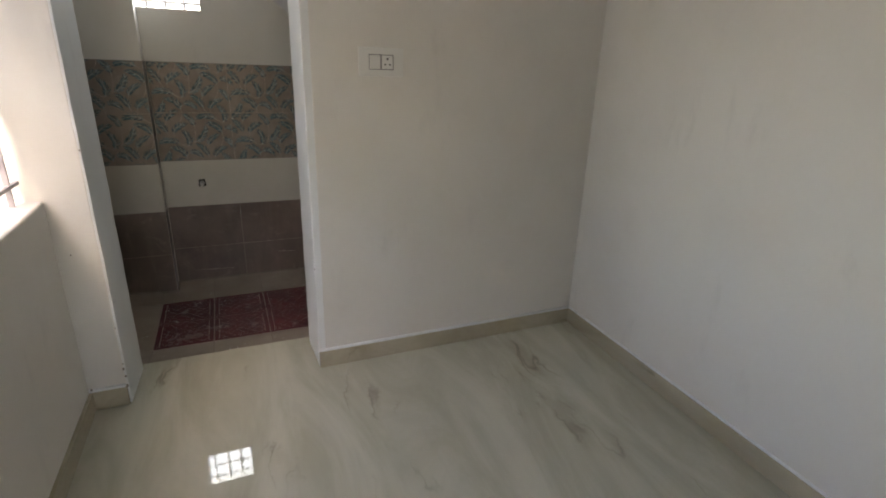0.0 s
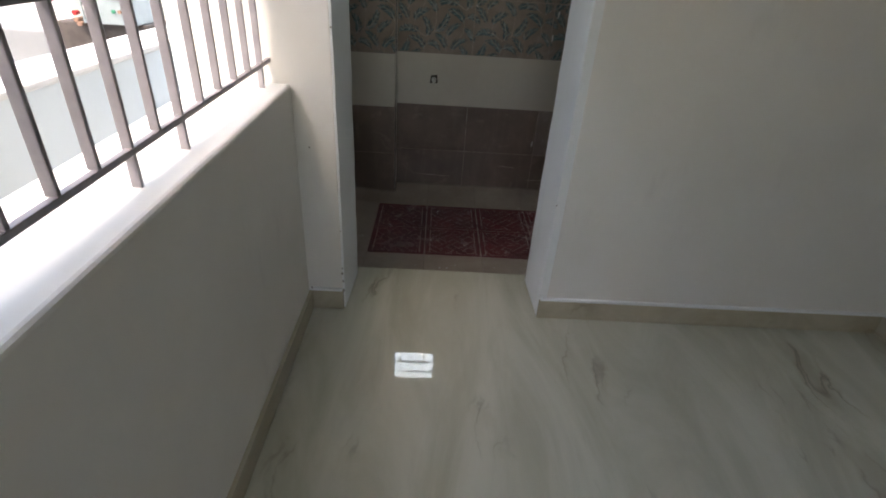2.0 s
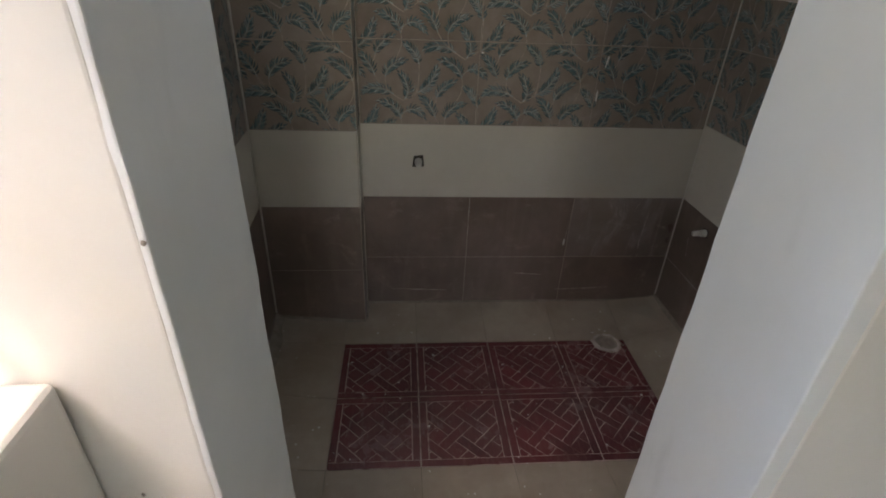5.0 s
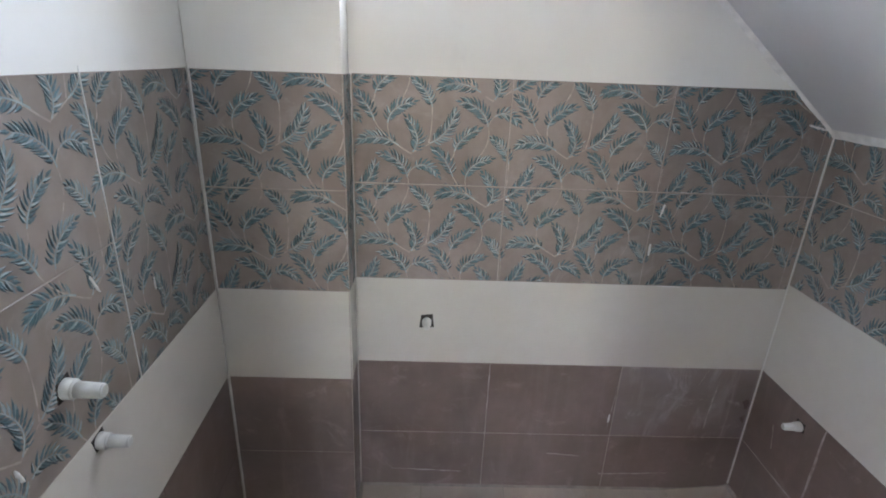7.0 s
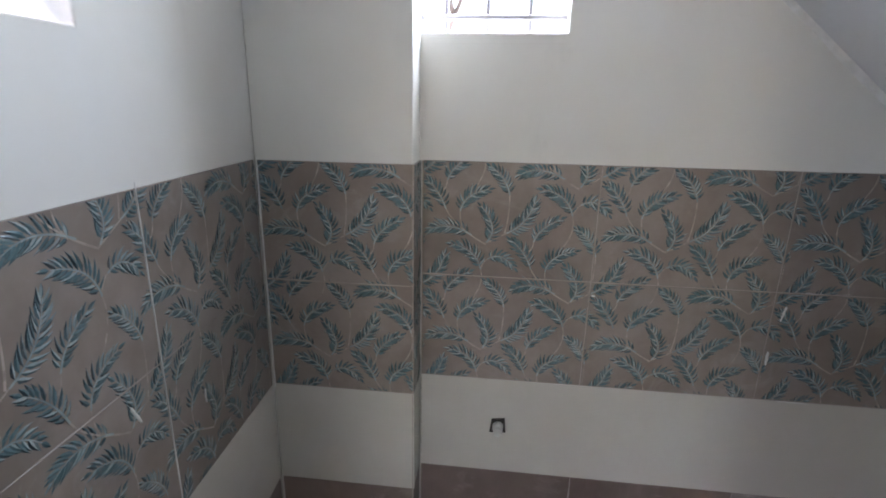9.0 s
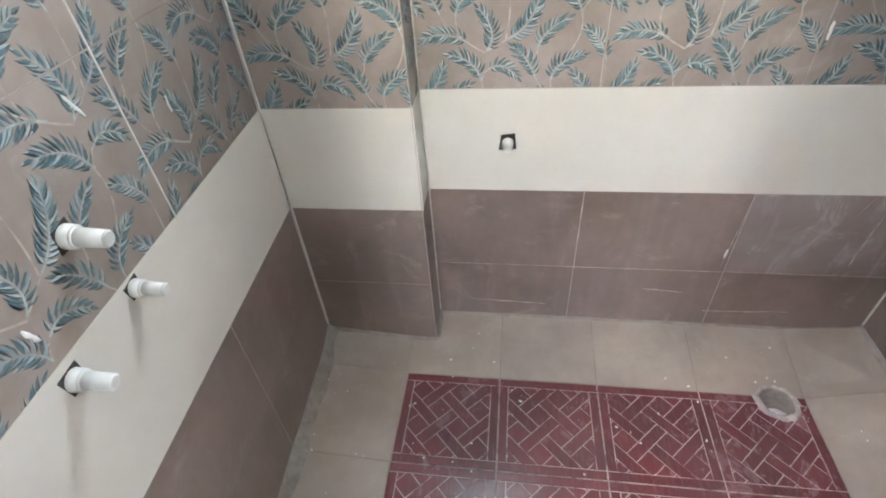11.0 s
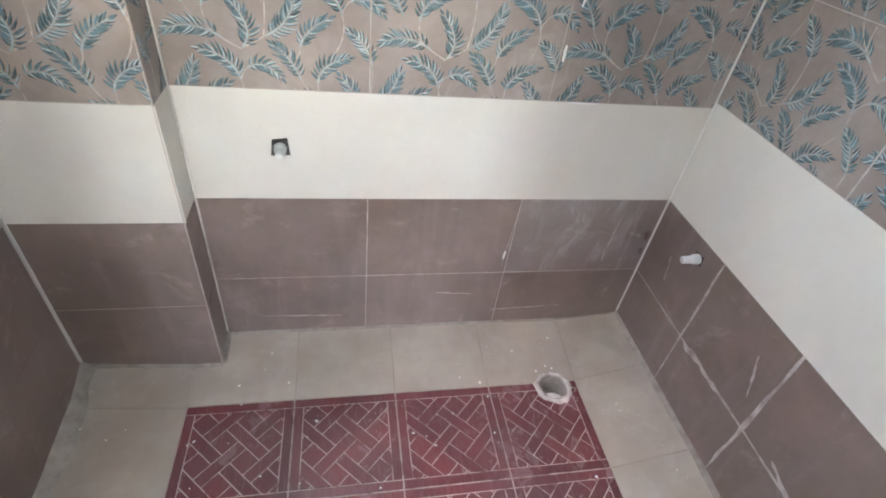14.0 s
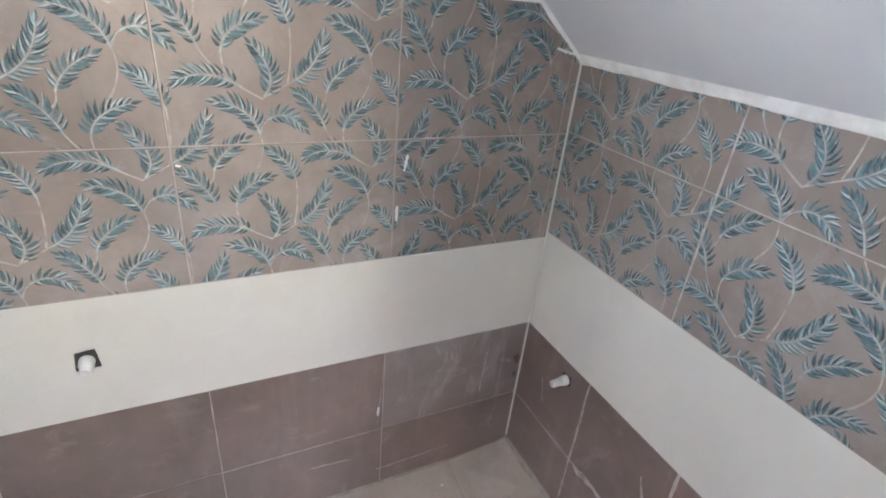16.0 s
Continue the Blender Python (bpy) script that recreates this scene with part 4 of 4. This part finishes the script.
# ---- outside ----
ground = put_mesh("ground", box_mesh(-60, 60, -60, 60, -0.9, -0.45), CONCRETE)
tagged(ground, "pale concrete and dusty ground", "ground", kind="structure")
cw = thing("compound_wall", -1.61, 3.0, -0.45, "plastered low compound wall with a white top", "wall")
inv = cw.matrix_world.inverted()
for nm, a, m in (("wall", (-1.77, -1.52, -8, 12, -0.46, 0.715), OUTER), ("coping", (-1.79, -1.50, -8, 12, 0.713, 0.742), COPING)):
    ob = part(nm, box_mesh(*a, bevel=0.008), m, cw)
    ob.matrix_parent_inverse = inv

MDX, MDY, MDZ = -0.066, 0.10, -0.012
mb = thing("meter_box", -1.97, 3.90, 0.757, "pale steel electricity meter box with dials and buttons", "meter box")
inv = mb.matrix_world.inverted()


def meter(name, bm, m, label=""):
    bmesh.ops.translate(bm, verts=bm.verts, vec=(MDX, MDY, MDZ))
    ob = part(name, bm, m, mb, label)
    ob.matrix_parent_inverse = inv


meter("case", box_mesh(-2.062, -1.762, 3.70, 3.92, 0.770, 0.995, bevel=0.006), STEEL)
for z in (0.800, 0.895):
    meter("dial_window", box_mesh(-2.046, -1.960, 3.694, 3.702, z - 0.004, z + 0.082, bevel=0.002), BLACK)
    meter("dial", box_mesh(-2.038, -1.968, 3.690, 3.6945, z + 0.004, z + 0.074, bevel=0.001), PLASTIC)
meter("name_plate", box_mesh(-1.885, -1.825, 3.694, 3.701, 0.905, 0.935, bevel=0.001), GREY_WALL)
for x, z, m in ((-1.872, 0.842, GREEN), (-1.838, 0.842, OCHRE), (-1.80, 0.905, BLACK), (-1.90, 0.955, RED)):
    meter("button", add_tube(bmesh.new(), (x, 3.702, z), (x, 3.688, z), 0.010), m)
pier = thing("gate_pier", -2.05, 4.03, -0.46, "weathered gate pier, plastered above and earth-stained below", "pier")
inv = pier.matrix_world.inverted()
for nm, a, m in (("foot", (-2.33, -1.80, 3.86, 4.20, -0.46, 0.757), DIRT), ("shaft", (-2.27, -1.84, 3.93, 4.18, 0.755, 1.55), PALE_WALL)):
    part(nm, box_mesh(*a, bevel=0.012), m, pier).matrix_parent_inverse = inv
glands = thing("cable_gland", -2.17, 3.83, 0.775, "pair of brown cable glands beside the meter box", "cable gland")
for dx, dz in ((0, 0), (0.012, -0.022)):
    ob = part("ring", add_tube(bmesh.new(), (dx, 0.03, dz), (dx, -0.03, dz), 0.012), OCHRE, glands)
ob = part("cap", add_tube(bmesh.new(), (-0.008, 0.02, 0.035), (-0.008, -0.02, 0.035), 0.013), RED, glands, "red cap")
nb = put_mesh("neighbour_wall", box_mesh(-9.0, -2.55, 5.0, 5.2, -0.46, 0.52, bevel=0.02), GREY_WALL)
tagged(nb, "low grey plastered wall across the lane", "wall")
gate = thing("sheet_gate", -4.2, 5.33, -0.45, "dark red sheet metal gate on a white base across the lane", "gate")
inv = gate.matrix_world.inverted()
for nm, a, m in (("sheet", (-4.9, -3.33, 5.3, 5.36, 0.695, 1.5), MAROON_GATE), ("base", (-4.95, -3.12, 5.27, 5.40, -0.46, 0.697), COPING)):
    ob = part(nm, box_mesh(*a, bevel=0.01), m, gate)
    ob.matrix_parent_inverse = inv
hs = thing("neighbour_block", -6.0, 9.0, -0.45, "pale plastered house across the lane", "house")
inv = hs.matrix_world.inverted()
for nm, a, m in (("wall", (-12.0, -3.0, 8.0, 14.0, -0.46, 6.0), PALE_WALL), ("roof", (-12.3, -2.7, 7.7, 14.3, 6.0, 6.25), COPING)):
    ob = part(nm, box_mesh(*a, bevel=0.02), m, hs)
    ob.matrix_parent_inverse = inv

# unseen block to the south-west, added to hold back light through the window
hs = thing("neighbour_block", -6.0, -6.0, -0.45, "unseen pale plastered block added to hold back window light", "house")
inv = hs.matrix_world.inverted()
for nm, a, m in (("wall", (-10.0, -3.4, -14.0, 1.3, -0.46, 4.0), PALE_WALL), ("roof", (-10.2, -3.2, -14.2, 1.5, 4.0, 4.2), COPING)):
    ob = part(nm, box_mesh(*a, bevel=0.02), m, hs)
    ob.matrix_parent_inverse = inv

# a bare-limbed tree behind the house
def tree(x, y, h, seed, label):
    t = thing("tree", x, y, -0.45, label, "tree")
    rnd = random.Random(seed)
    wood, leaf = bmesh.new(), bmesh.new()
    tips = []

    def limb(a, d, ln, r, level):
        b = a + d * ln
        add_tube(wood, a, b, r, r * 0.65, 8)
        if level == 0:
            tips.append(b)
            return
        for _ in range(3):
            e = (d + Vector((rnd.uniform(-0.9, 0.9), rnd.uniform(-0.9, 0.9), rnd.uniform(-0.1, 0.6)))).normalized()
            limb(b, e, ln * rnd.uniform(0.55, 0.8), r * 0.6, level - 1)

    limb(Vector((0, 0, 0)), Vector((0.06, 0.03, 1)).normalized(), h * 0.42, 0.09, 4)
    for tip in tips:
        for _ in range(9):
            c = tip + Vector((rnd.gauss(0, 0.14), rnd.gauss(0, 0.14), rnd.gauss(0, 0.12)))
            m = Matrix.Translation(c) @ Euler((rnd.uniform(0, 6), rnd.uniform(0, 6), rnd.uniform(0, 6))).to_matrix().to_4x4()
            k = rnd.uniform(0.03, 0.06)
            leaf.faces.new([leaf.verts.new(m @ Vector(p)) for p in ((-k, 0, 0), (0, -0.4 * k, 0.1 * k), (k, 0, 0), (0, 0.4 * k, 0.1 * k))])
    part("trunk", wood, BARK, t)
    part("crown", leaf, LEAVES, t)


tree(-1.5, 9.5, 4.2, 4, "thin-leaved tree with many bare limbs")

# ---- tiles on the walls ----
cols_back = {"brown": (0.125, 0.565), "hazy": (0.565,), "cream": (), "leaf": (0.125, 0.568, 1.009)}
tile_wall(wall_bb, BACK, PIL_X + 0.002, BR - 0.002, cols_back, slope_cut)
tile_wall(pillar, PFRONT, BL + 0.002, PIL_X + 0.0026, {"brown": (), "cream": (), "leaf": ()}, shift=(0.058, 0.005), bare=0.009)
tile_wall(pillar, PSIDE, PIL_Y - 0.0006, BB - 0.002, {"brown": (), "cream": (), "leaf": ()})
tile_wall(wall_bl, LEFT, BATH_Y + 0.01, PIL_Y - 0.002, {"brown": (2.74, 3.185), "cream": (), "leaf": (2.745, 3.187)}, shift=(-0.060, -0.008), bed=0.0003)
tile_wall(wall_br, RIGHT, -BB + 0.002, -BATH_Y - 0.01, {"brown": (-3.42, -3.12, -2.82), "cream": (), "leaf": (-3.262, -2.82)}, [(0, 1, SLOPE_Z - 0.004)], shift=(0.097, -0.015), up=0.017)


# ---- smears and drips of white cement on the tiles ----
def smear(wall, basis, u0, v0, u1, v1, width, seed, name="cement_smear"):
    """A ragged thin strip of cement left over a joint."""
    n = 26
    d = Vector((u1 - u0, v1 - v0)).normalized()
    bm = bmesh.new()
    rows = []
    for k in range(n + 1):
        t = k / n
        e = math.sin(math.pi * min(1, max(0.02, t))) ** 0.3
        w = width * e * (0.8 + (0.4 if name == "cement_drip" else 0.7) * noise.noise((t * 7, seed, 0.3)))
        o = width * (0.12 if name == "cement_drip" else 0.3) * noise.noise((t * 5, seed, 9.1))
        x, y = u0 + (u1 - u0) * t - d[1] * o, v0 + (v1 - v0) * t + d[0] * o
        low, high = (0.0004, 0.0026) if name == "cement_drip" else (-0.0006, 0.0007)
        rows.append([bm.verts.new((x - d[1] * w / 2, y + d[0] * w / 2, low)), bm.verts.new((x, y, high)), bm.verts.new((x + d[1] * w / 2, y - d[0] * w / 2, low))])
    for p, q in zip(rows, rows[1:]):
        for c in (0, 1):
            bm.faces.new([p[c], q[c], q[c + 1], p[c + 1]]).smooth = True
    bmesh.ops.recalc_face_normals(bm, faces=bm.faces)
    ob = part(name, bm, WHITE_CEMENT if name == "cement_drip" else SMEAR, wall)
    ob.matrix_local = basis


for u0, v0, u1, v1, w in ((-3.42, 0.43, -3.42, -0.06, 0.008), (-3.12, 0.43, -3.12, -0.05, 0.012), (-3.70, 0.143, -2.70, 0.143, 0.008), (-3.40, 0.143, -3.22, 0.141, 0.022),
                          (-3.262, 0.74, -3.262, 1.18, 0.005), (-3.20, 0.33, -3.16, 0.22, 0.007), (-3.02, 0.17, -2.90, 0.12, 0.014), (-3.60, 0.30, -3.58, 0.22, 0.006)):
    smear(wall_br, RIGHT, u0, v0, u1, v1, w * 2.0, u0 * 3 + v0)
for u0, v0, u1, v1, w in ((0.10, 0.143, 0.55, 0.143, 0.004), (-0.26, 0.143, 0.02, 0.143, 0.0035), (0.125, 0.15, 0.125, 0.42, 0.0045), (0.858, 0.425, 0.835, 0.36, 0.004), (0.62, 1.022, 0.74, 1.024, 0.006), (0.565, 0.42, 0.55, 0.16, 0.004), (0.90, 0.36, 0.89, 0.18, 0.008), (0.35, 0.06, 0.47, 0.05, 0.007), (-0.20, -0.02, 0.05, -0.03, 0.009), (0.55, -0.03, 0.80, -0.02, 0.010)):
    smear(wall_bb, BACK, u0, v0, u1, v1, w, u0 * 3 + v0)
for u0, v0, u1, v1, w in ((0.597, 0.985, 0.590, 0.945, 0.009), (0.577, 0.862, 0.578, 0.822, 0.009), (0.552, 0.235, 0.550, 0.200, 0.009), (0.13, 0.985, 0.14, 0.983, 0.006), (0.955, 1.224, 1.008, 1.212, 0.010), (0.70, 0.722, 0.62, 0.723, 0.004)):
    smear(wall_bb, BACK, u0, v0, u1, v1, w, u0 * 3 + v0, "cement_drip")
for u0, v0, u1, v1, w in ((3.10, 0.99, 3.12, 0.95, 0.009), (3.30, 0.90, 3.30, 0.87, 0.007), (2.86, 0.80, 2.87, 0.77, 0.009)):
    smear(wall_bl, LEFT, u0, v0, u1, v1, w, u0 * 3 + v0, "cement_drip")
for v0, v1 in ((Z3, Z4), (Z4, Z5)):
    smear(wall_bl, LEFT, 3.187, v0 - 0.01, 3.187, v1 + 0.01, 0.0030, v0 + 5, "cement_drip")
for v0, v1 in ((Z3, Z4), (Z4, Z5), (Z1, Z2), (-0.06, Z1)):
    smear(pillar, PFRONT, BL + 0.004, v0 - 0.01, BL + 0.004, v1 + 0.01, 0.0045, v0, "cement_drip")

chips = bmesh.new()
for x, y, z, k in ((DOOR_L + 0.002, FRONT, 1.005, 0.0028), (-0.495, FRONT - 0.001, 0.62, 0.0025), (DOOR_L - 0.001, FRONT, 0.30, 0.002), (DOOR_R - 0.029, FRONT, 0.45, 0.0025), (DOOR_L - 0.001, FRONT, 0.03, 0.006), (DOOR_L + 0.001, FRONT, 0.075, 0.004), (DOOR_L - 0.002, FRONT, 0.11, 0.0045), (DOOR_L, FRONT, 0.135, 0.003), (ROOM_L + 0.012, FRONT - 0.012, 0.045, 0.004)):
    bmesh.ops.create_icosphere(chips, subdivisions=2, radius=k, matrix=Matrix.Translation((x, y, z)) @ Matrix.Diagonal((1, 0.4, 1.4, 1)))
for v in chips.verts:
    v.co += 0.0015 * noise.noise_vector(v.co * 200)
tagged(put_mesh("plaster_chips", chips, MORTAR), "small dark chips in the plaster edges", "damage", kind="stuff")
